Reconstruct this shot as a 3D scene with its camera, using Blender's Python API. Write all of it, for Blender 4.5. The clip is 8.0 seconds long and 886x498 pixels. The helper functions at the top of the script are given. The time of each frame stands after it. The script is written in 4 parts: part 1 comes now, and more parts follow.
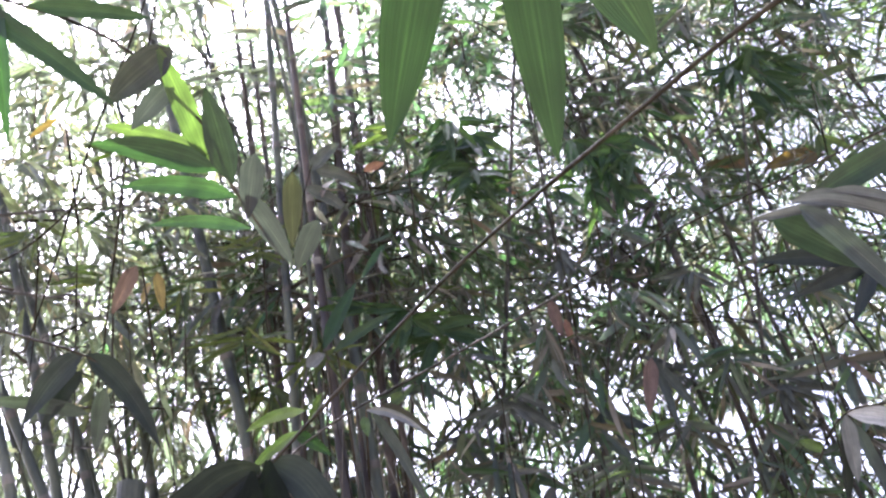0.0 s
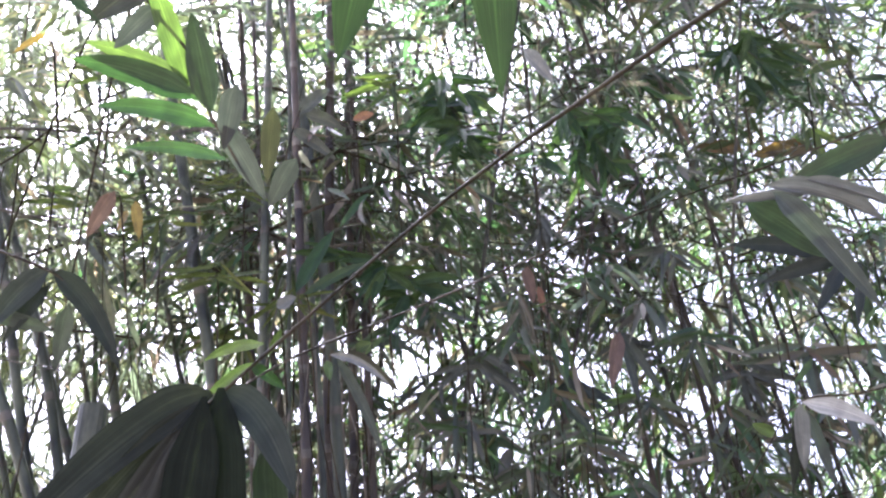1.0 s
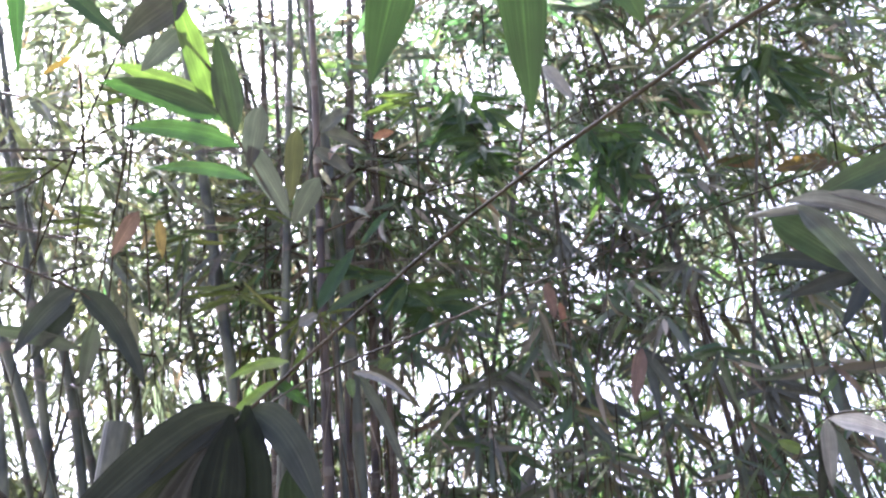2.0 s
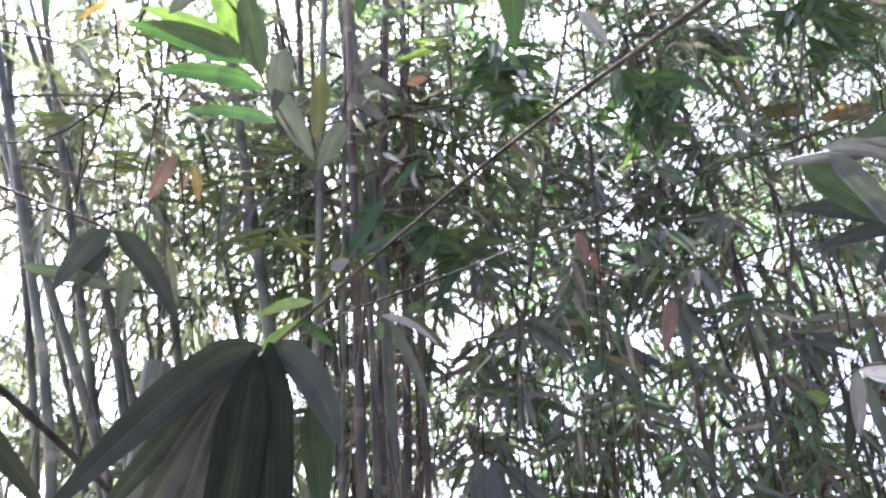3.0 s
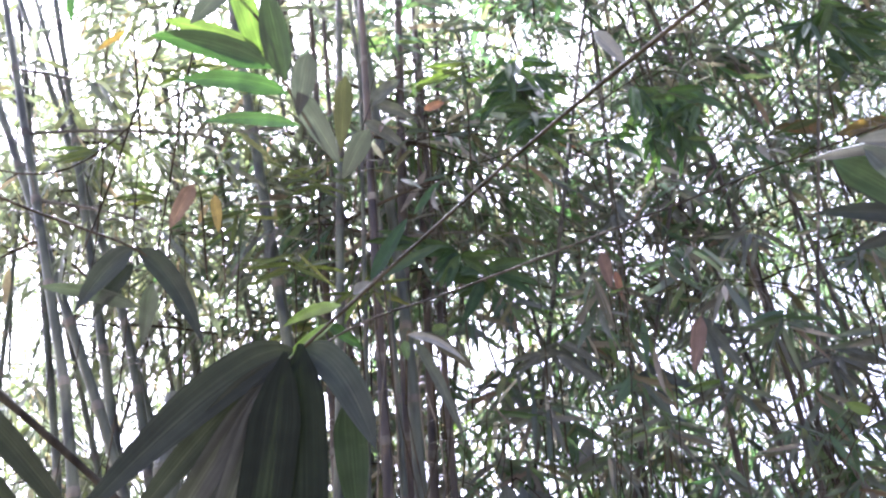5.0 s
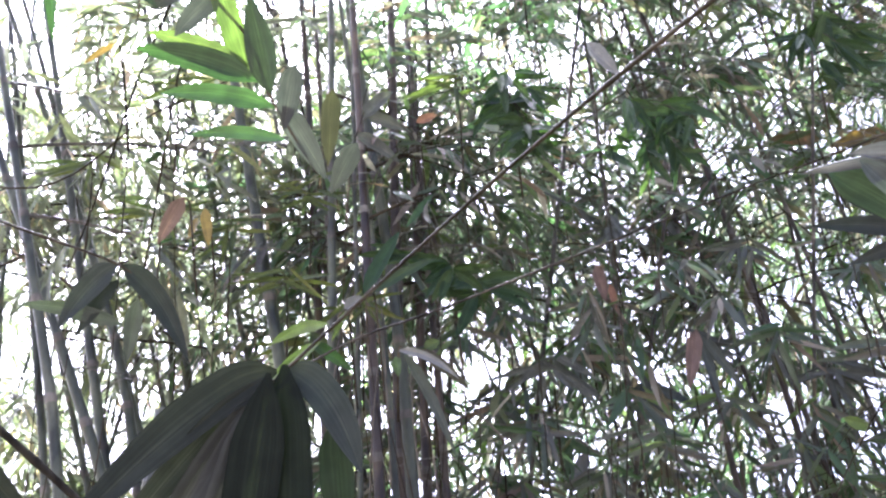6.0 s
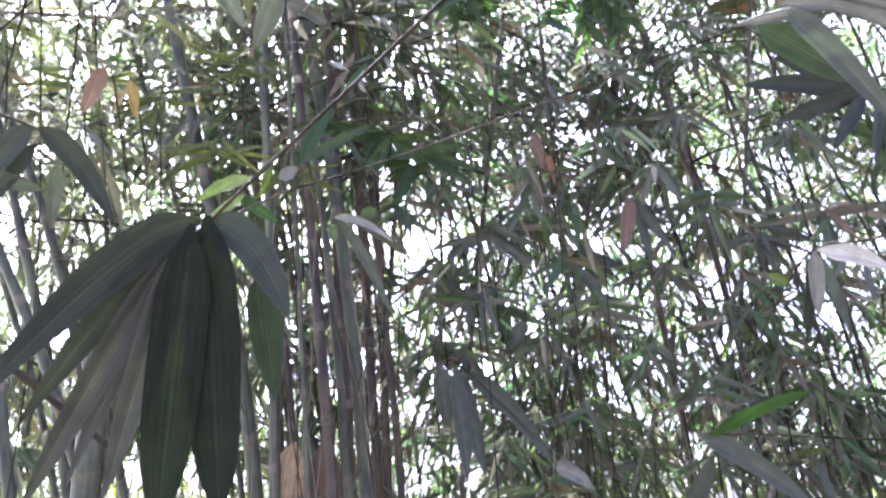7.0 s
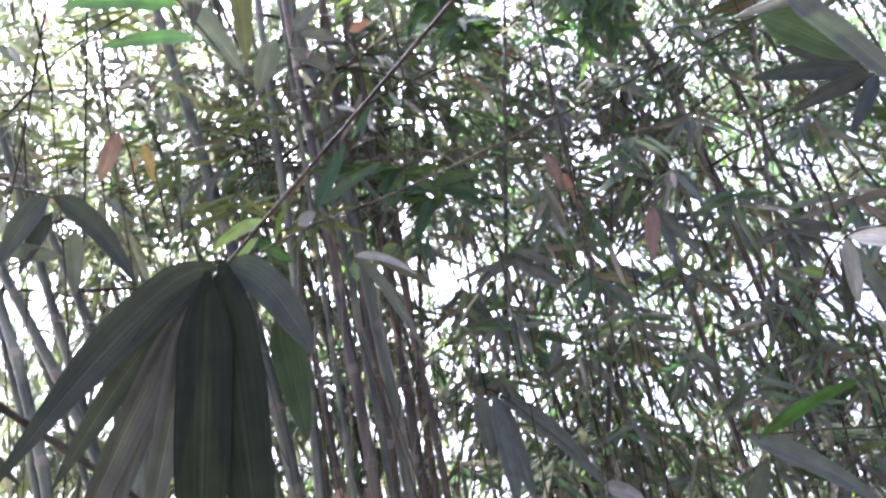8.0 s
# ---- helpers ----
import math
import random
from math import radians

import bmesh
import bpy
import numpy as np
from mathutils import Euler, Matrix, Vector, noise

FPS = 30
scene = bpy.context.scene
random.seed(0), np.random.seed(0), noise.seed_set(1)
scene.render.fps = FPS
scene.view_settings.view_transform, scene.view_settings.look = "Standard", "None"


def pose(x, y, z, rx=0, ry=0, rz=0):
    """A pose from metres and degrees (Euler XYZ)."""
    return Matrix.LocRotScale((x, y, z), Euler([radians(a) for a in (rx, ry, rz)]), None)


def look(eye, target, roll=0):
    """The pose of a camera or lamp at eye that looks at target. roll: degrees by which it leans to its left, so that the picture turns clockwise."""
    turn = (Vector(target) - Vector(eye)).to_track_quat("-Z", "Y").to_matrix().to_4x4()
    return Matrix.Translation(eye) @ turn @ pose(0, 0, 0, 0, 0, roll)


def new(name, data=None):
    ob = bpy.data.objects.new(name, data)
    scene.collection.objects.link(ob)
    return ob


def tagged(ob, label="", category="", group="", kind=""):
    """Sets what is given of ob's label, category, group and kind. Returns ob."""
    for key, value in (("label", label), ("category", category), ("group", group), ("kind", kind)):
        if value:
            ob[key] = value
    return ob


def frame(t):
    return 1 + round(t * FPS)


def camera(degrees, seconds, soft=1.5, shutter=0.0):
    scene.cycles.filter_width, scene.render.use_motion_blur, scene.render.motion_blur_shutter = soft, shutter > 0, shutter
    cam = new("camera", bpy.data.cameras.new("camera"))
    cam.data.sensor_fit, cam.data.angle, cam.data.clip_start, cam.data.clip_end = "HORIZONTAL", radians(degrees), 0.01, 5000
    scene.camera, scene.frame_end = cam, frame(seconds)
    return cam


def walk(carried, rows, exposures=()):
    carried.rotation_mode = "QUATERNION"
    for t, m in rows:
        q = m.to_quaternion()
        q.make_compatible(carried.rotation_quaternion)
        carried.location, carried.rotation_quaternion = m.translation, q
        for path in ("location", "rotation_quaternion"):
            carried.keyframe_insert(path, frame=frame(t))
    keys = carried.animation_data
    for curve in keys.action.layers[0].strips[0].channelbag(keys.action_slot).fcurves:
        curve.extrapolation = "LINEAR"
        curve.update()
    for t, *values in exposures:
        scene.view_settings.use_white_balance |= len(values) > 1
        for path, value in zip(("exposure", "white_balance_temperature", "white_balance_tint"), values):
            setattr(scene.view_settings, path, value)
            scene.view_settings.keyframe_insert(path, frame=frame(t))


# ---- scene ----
cam = camera(55.2, 8.0, soft=2.4, shutter=0.2)
ROWS = [
    (0.0, -0.0238, -0.0007, 1.6236, 118.41, 5.0, 1.92),
    (0.5, -0.0032, -0.001, 1.612, 116.52, 1.84, 0.9),
    (1.0, -0.002, 0.0007, 1.6055, 115.65, 0.59, -1.39),
    (1.2, -0.004, -0.0101, 1.603, 116.42, -0.3, -0.48),
    (2.3, -0.008, -0.0013, 1.6042, 116.79, 0.46, -0.1),
    (2.5, 0.0, 0.0, 1.6, 115.5, -0.0, 0.0),
    (3.0, 0.0168, -0.0103, 1.5915, 113.38, -1.31, 2.06),
    (3.5, 0.0076, -0.0138, 1.5638, 112.11, -2.79, 1.12),
    (4.0, -0.0211, 0.0355, 1.551, 113.25, -0.6, -0.17),
    (4.5, -0.0175, 0.0455, 1.5433, 115.56, 1.11, 2.96),
    (5.0, -0.006, 0.0381, 1.5512, 116.12, -0.27, 3.67),
    (5.2, 0.0001, 0.0377, 1.552, 117.01, -0.6, 3.64),
    (6.3, 0.0025, 0.0638, 1.5732, 116.62, 0.27, 3.63),
    (6.5, 0.0071, 0.0596, 1.5615, 114.9, 0.18, 3.97),
    (7.0, 0.0242, 0.0801, 1.5301, 109.03, 2.34, 0.47),
    (7.5, 0.0279, 0.0959, 1.5255, 107.84, 4.71, 5.64),
    (8.0, 0.0348, 0.1013, 1.5185, 111.8, 7.4, 4.42),
]
walk(cam, [(t, pose(x, y, z, rx, ry, rz)) for t, x, y, z, rx, ry, rz in ROWS], exposures=[(0.0, 4.32, 5260, 23), (1.0, 4.42, 5240, 23), (4.5, 4.72, 5230, 23), (6.5, 4.55, 5220, 23), (7.0, 4.88, 5210, 23), (8.0, 4.74, 5210, 23)])

# ---- light ----
SUN_AZ, SUN_EL = -32.0, 52.0  # degrees from ahead (+y) towards +x, and above the horizon
world = bpy.data.worlds.new("sky")
scene.world = world
world.use_nodes = True
wn = world.node_tree.nodes
sky = wn.new("ShaderNodeTexSky")
sky.sky_type = "NISHITA"
sky.sun_disc = False
sky.sun_elevation, sky.sun_rotation = radians(SUN_EL), radians(SUN_AZ)
sky.air_density, sky.dust_density, sky.ozone_density = 0.25, 8.0, 0.3
wn["Background"].inputs["Strength"].default_value = 0.055
world.node_tree.links.new(sky.outputs["Color"], wn["Background"].inputs["Color"])
sun = new("sun", bpy.data.lights.new("sun", "SUN"))
sun.data.energy, sun.data.angle, sun.data.color = 5.0, radians(1.5), (1.0, 0.95, 0.87)
to_sun = Vector((math.sin(radians(SUN_AZ)) * math.cos(radians(SUN_EL)), math.cos(radians(SUN_AZ)) * math.cos(radians(SUN_EL)), math.sin(radians(SUN_EL))))
sun.matrix_world = look(to_sun * 30, (0, 0, 0))


# ---- materials ----
def material(name):
    m = bpy.data.materials.new(name)
    m.use_nodes = True
    t = m.node_tree
    return m, t.nodes, t.links, t.nodes["Principled BSDF"], t.nodes["Material Output"]


def ramp(nodes, stops, mode="LINEAR"):
    r = nodes.new("ShaderNodeValToRGB")
    r.color_ramp.interpolation = mode
    while len(r.color_ramp.elements) < len(stops):
        r.color_ramp.elements.new(0.5)
    for e, (p, col) in zip(r.color_ramp.elements, stops):
        e.position, e.color = p, (*col, 1)
    return r


def noise_tex(nodes, links, scale, detail=4.0, coord="Object", stretch=None):
    tc = nodes.new("ShaderNodeTexCoord")
    n = nodes.new("ShaderNodeTexNoise")
    n.inputs["Scale"].default_value, n.inputs["Detail"].default_value = scale, detail
    if stretch:
        mp = nodes.new("ShaderNodeMapping")
        mp.inputs["Scale"].default_value = stretch
        links.new(tc.outputs[coord], mp.inputs["Vector"])
        links.new(mp.outputs[0], n.inputs["Vector"])
    else:
        links.new(tc.outputs[coord], n.inputs["Vector"])
    return n


def leaf_material(name, stops, passes=0.35, gloss=0.42, veins=False, tint=(1.0, 1.0, 0.6), spots=None, shine=0.4):
    """A leaf: waxy skin over a blade that lets light through; the colour differs from leaf to leaf."""
    m, nodes, links, skin, out = material(name)
    info, geo = nodes.new("ShaderNodeObjectInfo"), nodes.new("ShaderNodeNewGeometry")
    add, fr = nodes.new("ShaderNodeMath"), nodes.new("ShaderNodeMath")
    add.operation, fr.operation = "ADD", "FRACT"
    links.new(info.outputs["Random"], add.inputs[0])
    links.new(geo.outputs["Random Per Island"], add.inputs[1])
    links.new(add.outputs[0], fr.inputs[0])
    col = ramp(nodes, stops)
    links.new(fr.outputs[0], col.inputs["Fac"])
    blotch = noise_tex(nodes, links, 35.0 if veins else 9.0, 5.0)
    mix = nodes.new("ShaderNodeMixRGB")
    mix.blend_type = "MULTIPLY"
    mix.inputs["Fac"].default_value = 0.55
    shade = ramp(nodes, [(0.3, (0.55, 0.55, 0.55)), (0.7, (1.25, 1.25, 1.2))])
    links.new(blotch.outputs["Fac"], shade.inputs["Fac"])
    links.new(col.outputs["Color"], mix.inputs["Color1"])
    links.new(shade.outputs["Color"], mix.inputs["Color2"])
    colour = mix.outputs["Color"]
    if spots:
        sp = noise_tex(nodes, links, 22.0, 3.0)
        mask = ramp(nodes, [(0.60, (0, 0, 0)), (0.68, (1, 1, 1))])
        links.new(sp.outputs["Fac"], mask.inputs["Fac"])
        worn = nodes.new("ShaderNodeMixRGB")
        worn.inputs["Color2"].default_value = (*spots, 1)
        links.new(mask.outputs["Color"], worn.inputs["Fac"])
        links.new(colour, worn.inputs["Color1"])
        colour = worn.outputs["Color"]
    if veins:
        uv = nodes.new("ShaderNodeUVMap")
        wave = nodes.new("ShaderNodeTexWave")
        wave.wave_type, wave.bands_direction = "BANDS", "X"
        wave.inputs["Scale"].default_value, wave.inputs["Distortion"].default_value = 5.0, 1.2
        links.new(uv.outputs["UV"], wave.inputs["Vector"])
        mp, streak = nodes.new("ShaderNodeMapping"), nodes.new("ShaderNodeTexNoise")
        mp.inputs["Scale"].default_value = (13.0, 1.1, 1.0)
        streak.inputs["Scale"].default_value, streak.inputs["Detail"].default_value = 1.0, 5.0
        links.new(uv.outputs["UV"], mp.inputs["Vector"])
        links.new(mp.outputs[0], streak.inputs["Vector"])
        tone = ramp(nodes, [(0.32, (0.55, 0.56, 0.55)), (0.55, (1.0, 1.0, 1.0)), (0.72, (1.7, 1.62, 1.5))])
        links.new(streak.outputs["Fac"], tone.inputs["Fac"])
        split, off, close = nodes.new("ShaderNodeSeparateXYZ"), nodes.new("ShaderNodeMath"), nodes.new("ShaderNodeMath")
        off.operation, close.operation = "SUBTRACT", "COMPARE"
        off.inputs[1].default_value, close.inputs[1].default_value, close.inputs[2].default_value = 0.5, 0.0, 0.022
        links.new(uv.outputs["UV"], split.inputs[0])
        links.new(split.outputs["X"], off.inputs[0])
        links.new(off.outputs[0], close.inputs[0])
        rib = nodes.new("ShaderNodeMixRGB")
        rib.blend_type = "MULTIPLY"
        rib.inputs["Color2"].default_value = (1.45, 1.42, 1.35, 1)
        links.new(close.outputs[0], rib.inputs["Fac"])
        links.new(colour, rib.inputs["Color1"])
        colour = rib.outputs["Color"]
        lined = nodes.new("ShaderNodeMixRGB")
        lined.blend_type = "MULTIPLY"
        lined.inputs["Fac"].default_value = 0.75
        links.new(colour, lined.inputs["Color1"])
        links.new(tone.outputs["Color"], lined.inputs["Color2"])
        colour = lined.outputs["Color"]
        vein = nodes.new("ShaderNodeMixRGB")
        vein.blend_type = "MULTIPLY"
        vein.inputs["Fac"].default_value = 0.07
        links.new(colour, vein.inputs["Color1"])
        links.new(wave.outputs["Color"], vein.inputs["Color2"])
        colour = vein.outputs["Color"]
        bump = nodes.new("ShaderNodeBump")
        bump.inputs["Strength"].default_value, bump.inputs["Distance"].default_value = 0.2, 0.0006
        links.new(wave.outputs["Fac"], bump.inputs["Height"])
        links.new(bump.outputs["Normal"], skin.inputs["Normal"])
    skin.inputs["Roughness"].default_value = gloss
    skin.inputs["Specular IOR Level"].default_value = shine
    links.new(colour, skin.inputs["Base Color"])
    glow = nodes.new("ShaderNodeBsdfTranslucent")
    warm = nodes.new("ShaderNodeMixRGB")
    warm.blend_type = "MULTIPLY"
    warm.inputs["Fac"].default_value = 1.0
    warm.inputs["Color2"].default_value = (1.7 * tint[0], 2.0 * tint[1], 1.2 * tint[2], 1)
    links.new(colour, warm.inputs["Color1"])
    links.new(warm.outputs["Color"], glow.inputs["Color"])
    both = nodes.new("ShaderNodeMixShader")
    both.inputs["Fac"].default_value = passes
    links.new(skin.outputs[0], both.inputs[1])
    links.new(glow.outputs[0], both.inputs[2])
    links.new(both.outputs[0], out.inputs["Surface"])
    return m


def culm_material(name, green, grey, stain, rough=0.6, shine=0.2):
    m, nodes, links, skin, out = material(name)
    big = noise_tex(nodes, links, 3.0, 6.0, stretch=(1.0, 1.0, 0.35))
    fine = noise_tex(nodes, links, 60.0, 6.0, stretch=(1.0, 1.0, 0.08))
    a = ramp(nodes, [(0.32, green), (0.55, grey), (0.72, stain)])
    links.new(big.outputs["Fac"], a.inputs["Fac"])
    b = ramp(nodes, [(0.3, (0.6, 0.6, 0.6)), (0.7, (1.2, 1.2, 1.2))])
    links.new(fine.outputs["Fac"], b.inputs["Fac"])
    mix = nodes.new("ShaderNodeMixRGB")
    mix.blend_type = "MULTIPLY"
    mix.inputs["Fac"].default_value = 0.7
    links.new(a.outputs["Color"], mix.inputs["Color1"])
    links.new(b.outputs["Color"], mix.inputs["Color2"])
    spot = noise_tex(nodes, links, 17.0, 5.0, stretch=(1.0, 1.0, 0.45))
    c = ramp(nodes, [(0.36, (0.35, 0.35, 0.36)), (0.5, (0.95, 0.95, 0.95)), (0.66, (1.5, 1.45, 1.35))])
    links.new(spot.outputs["Fac"], c.inputs["Fac"])
    worn = nodes.new("ShaderNodeMixRGB")
    worn.blend_type = "MULTIPLY"
    worn.inputs["Fac"].default_value = 0.85
    links.new(mix.outputs["Color"], worn.inputs["Color1"])
    links.new(c.outputs["Color"], worn.inputs["Color2"])
    links.new(worn.outputs["Color"], skin.inputs["Base Color"])
    bump = nodes.new("ShaderNodeBump")
    bump.inputs["Strength"].default_value, bump.inputs["Distance"].default_value = 0.3, 0.002
    links.new(fine.outputs["Fac"], bump.inputs["Height"])
    links.new(bump.outputs["Normal"], skin.inputs["Normal"])
    skin.inputs["Roughness"].default_value = rough
    skin.inputs["Specular IOR Level"].default_value = shine
    return m


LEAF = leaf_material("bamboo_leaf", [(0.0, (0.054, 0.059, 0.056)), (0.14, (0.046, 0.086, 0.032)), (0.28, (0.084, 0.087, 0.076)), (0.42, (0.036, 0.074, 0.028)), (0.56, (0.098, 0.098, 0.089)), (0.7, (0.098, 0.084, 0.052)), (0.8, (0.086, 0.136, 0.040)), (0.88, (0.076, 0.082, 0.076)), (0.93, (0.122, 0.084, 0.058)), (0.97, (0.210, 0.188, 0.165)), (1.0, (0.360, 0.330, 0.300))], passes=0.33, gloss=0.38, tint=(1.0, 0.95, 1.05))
# Lit copy of the leaf above: sunlight of the bright side put into colour.
LEAF_SUNNY = leaf_material("sunlit_bamboo_leaf", [(0.0, (0.070, 0.078, 0.058)), (0.3, (0.095, 0.105, 0.068)), (0.5, (0.120, 0.126, 0.098)), (0.7, (0.115, 0.132, 0.064)), (0.88, (0.160, 0.174, 0.080)), (0.95, (0.230, 0.195, 0.120)), (1.0, (0.280, 0.190, 0.140))], passes=0.30, gloss=0.4, tint=(1.0, 0.94, 1.15))
LEAF_FRESH = leaf_material("fresh_leaf", [(0.0, (0.033, 0.051, 0.0195)), (0.7, (0.048, 0.069, 0.024)), (1.0, (0.0825, 0.1125, 0.03))], passes=0.2)
# These two are darkened in the base colour: leaves hanging in shadow.
LEAF_DARK_SHADE = leaf_material("dark_shade_leaf", [(0.0, (0.018, 0.021, 0.0155)), (1.0, (0.026, 0.030, 0.0235))], passes=0.03, gloss=0.65, veins=True, shine=0.1)
LEAF_DEEP_SHADE = leaf_material("deep_shade_leaf", [(0.0, (0.0095, 0.0125, 0.0090)), (1.0, (0.0130, 0.0165, 0.0115))], passes=0.05, gloss=0.65, veins=True, shine=0.06)
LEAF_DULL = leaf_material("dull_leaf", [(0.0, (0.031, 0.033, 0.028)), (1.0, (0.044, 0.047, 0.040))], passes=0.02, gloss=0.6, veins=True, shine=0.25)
# Green leaf with the shade put into its base colour.
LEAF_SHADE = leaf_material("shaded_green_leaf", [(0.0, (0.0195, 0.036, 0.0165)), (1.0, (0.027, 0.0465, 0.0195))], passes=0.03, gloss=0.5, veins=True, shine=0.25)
LEAF_MIST = leaf_material("grey_green_leaf", [(0.0, (0.029, 0.031, 0.026)), (1.0, (0.043, 0.046, 0.039))], passes=0.1, gloss=0.55, veins=True, shine=0.25, tint=(0.9, 0.9, 1.0))
LEAF_FAN = leaf_material("fan_leaf", [(0.0, (0.022, 0.042, 0.018)), (0.75, (0.032, 0.056, 0.021)), (1.0, (0.062, 0.098, 0.030))], passes=0.13, veins=True, shine=0.15)
LEAF_ASH = leaf_material("ash_grey_leaf", [(0.0, (0.058, 0.066, 0.056)), (1.0, (0.082, 0.090, 0.078))], passes=0.04, gloss=0.55, veins=True, shine=0.3)
# Near-white base colour stands in for sun glint on a dry leaf.
LEAF_GLINT = leaf_material("sun_glint_leaf", [(0.0, (0.26, 0.26, 0.25)), (1.0, (0.35, 0.35, 0.34))], passes=0.1, gloss=0.5, veins=True, tint=(0.7, 0.6, 0.9))
# Slate base colour kept dark for leaves silhouetted against the sky.
LEAF_SLATE = leaf_material("slate_shaded_leaf", [(0.0, (0.019, 0.0245, 0.0215)), (1.0, (0.0285, 0.0355, 0.031))], passes=0.03, gloss=0.55, veins=True, shine=0.2)
LEAF_OLIVE = leaf_material("olive_leaf", [(0.0, (0.028, 0.031, 0.017)), (1.0, (0.038, 0.037, 0.022))], passes=0.07, veins=True, shine=0.25)
LEAF_SPRAY = leaf_material("yellow_green_leaf", [(0.0, (0.044, 0.060, 0.023)), (0.7, (0.066, 0.086, 0.027)), (1.0, (0.105, 0.112, 0.030))], passes=0.2, veins=True, shine=0.2)
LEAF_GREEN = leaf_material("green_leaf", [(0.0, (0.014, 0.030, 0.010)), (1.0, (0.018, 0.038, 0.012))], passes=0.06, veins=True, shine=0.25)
# Base colours raised for leaves lit from behind; the second also for young ones.
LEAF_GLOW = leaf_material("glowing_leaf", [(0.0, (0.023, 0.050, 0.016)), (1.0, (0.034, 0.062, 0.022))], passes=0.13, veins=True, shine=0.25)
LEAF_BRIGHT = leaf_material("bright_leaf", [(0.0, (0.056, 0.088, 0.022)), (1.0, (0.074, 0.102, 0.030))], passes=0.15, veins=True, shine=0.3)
LEAF_BLUE = leaf_material("blue_grey_leaf", [(0.0, (0.036, 0.046, 0.041)), (1.0, (0.056, 0.068, 0.061))], passes=0.06, gloss=0.55, veins=True, shine=0.3)
# Pale partly from dryness, partly from direct sunlight put into the colour.
LEAF_PALE = leaf_material("pale_sunlit_leaf", [(0.0, (0.115, 0.122, 0.113)), (1.0, (0.19, 0.198, 0.186))], passes=0.05, gloss=0.6, veins=True, tint=(0.7, 0.6, 0.9))
LEAF_DRY = leaf_material("dry_leaf", [(0.0, (0.11, 0.074, 0.058)), (1.0, (0.145, 0.102, 0.082))], passes=0.06, gloss=0.7, veins=True, tint=(0.8, 0.6, 0.5))
LEAF_RUST = leaf_material("rusty_leaf", [(0.0, (0.052, 0.054, 0.021)), (1.0, (0.088, 0.066, 0.023))], passes=0.2, veins=True, tint=(0.9, 0.65, 0.4), spots=(0.160, 0.075, 0.024))
SHEATH = leaf_material("culm_sheath", [(0.0, (0.29, 0.225, 0.145)), (1.0, (0.37, 0.29, 0.185))], passes=0.1, gloss=0.75, veins=True, tint=(0.8, 0.65, 0.6), spots=(0.27, 0.135, 0.045))
LEAF_YELLOW = leaf_material("yellow_leaf", [(0.0, (0.195, 0.15, 0.0375)), (1.0, (0.255, 0.18, 0.045))], passes=0.08, veins=True, tint=(0.8, 0.7, 0.4))
LEAF_ORANGE = leaf_material("orange_leaf", [(0.0, (0.18, 0.0825, 0.042)), (1.0, (0.22, 0.115, 0.060))], passes=0.07, veins=True, tint=(0.8, 0.6, 0.4))
CULM = culm_material("bamboo_skin", (0.041, 0.048, 0.030), (0.066, 0.073, 0.047), (0.130, 0.134, 0.092), 0.42, 0.35)
CULM_BROWN = culm_material("brown_bamboo_skin", (0.036, 0.028, 0.018), (0.062, 0.047, 0.031), (0.026, 0.019, 0.013), 0.42, 0.35)
CULM_DARK = culm_material("dark_bamboo_skin", (0.042, 0.041, 0.030), (0.064, 0.058, 0.044), (0.105, 0.094, 0.075))
# Serves dry twigs and node bands, and paints highlights on twigs catching light.
TWIG_PALE = culm_material("dry_and_lit_twig_skin", (0.075, 0.068, 0.054), (0.120, 0.110, 0.090), (0.200, 0.184, 0.152))
TWIG = culm_material("twig_skin", (0.026, 0.023, 0.016), (0.044, 0.038, 0.027), (0.082, 0.070, 0.051), 0.8, 0.03)


def ground_material():
    m, nodes, links, skin, out = material("leaf_litter_soil")
    big, fine = noise_tex(nodes, links, 0.8, 8.0), noise_tex(nodes, links, 24.0, 8.0)
    a = ramp(nodes, [(0.35, (0.064, 0.055, 0.043)), (0.6, (0.118, 0.103, 0.082)), (0.75, (0.074, 0.072, 0.051))])
    b = ramp(nodes, [(0.3, (0.5, 0.5, 0.5)), (0.7, (1.3, 1.25, 1.1))])
    mix = nodes.new("ShaderNodeMixRGB")
    mix.blend_type = "MULTIPLY"
    mix.inputs["Fac"].default_value = 0.8
    links.new(big.outputs["Fac"], a.inputs["Fac"])
    links.new(fine.outputs["Fac"], b.inputs["Fac"])
    links.new(a.outputs["Color"], mix.inputs["Color1"])
    links.new(b.outputs["Color"], mix.inputs["Color2"])
    links.new(mix.outputs["Color"], skin.inputs["Base Color"])
    bump = nodes.new("ShaderNodeBump")
    bump.inputs["Distance"].default_value = 0.03
    links.new(fine.outputs["Fac"], bump.inputs["Height"])
    links.new(bump.outputs["Normal"], skin.inputs["Normal"])
    skin.inputs["Roughness"].default_value = 0.95
    skin.inputs["Specular IOR Level"].default_value = 0.1
    return m


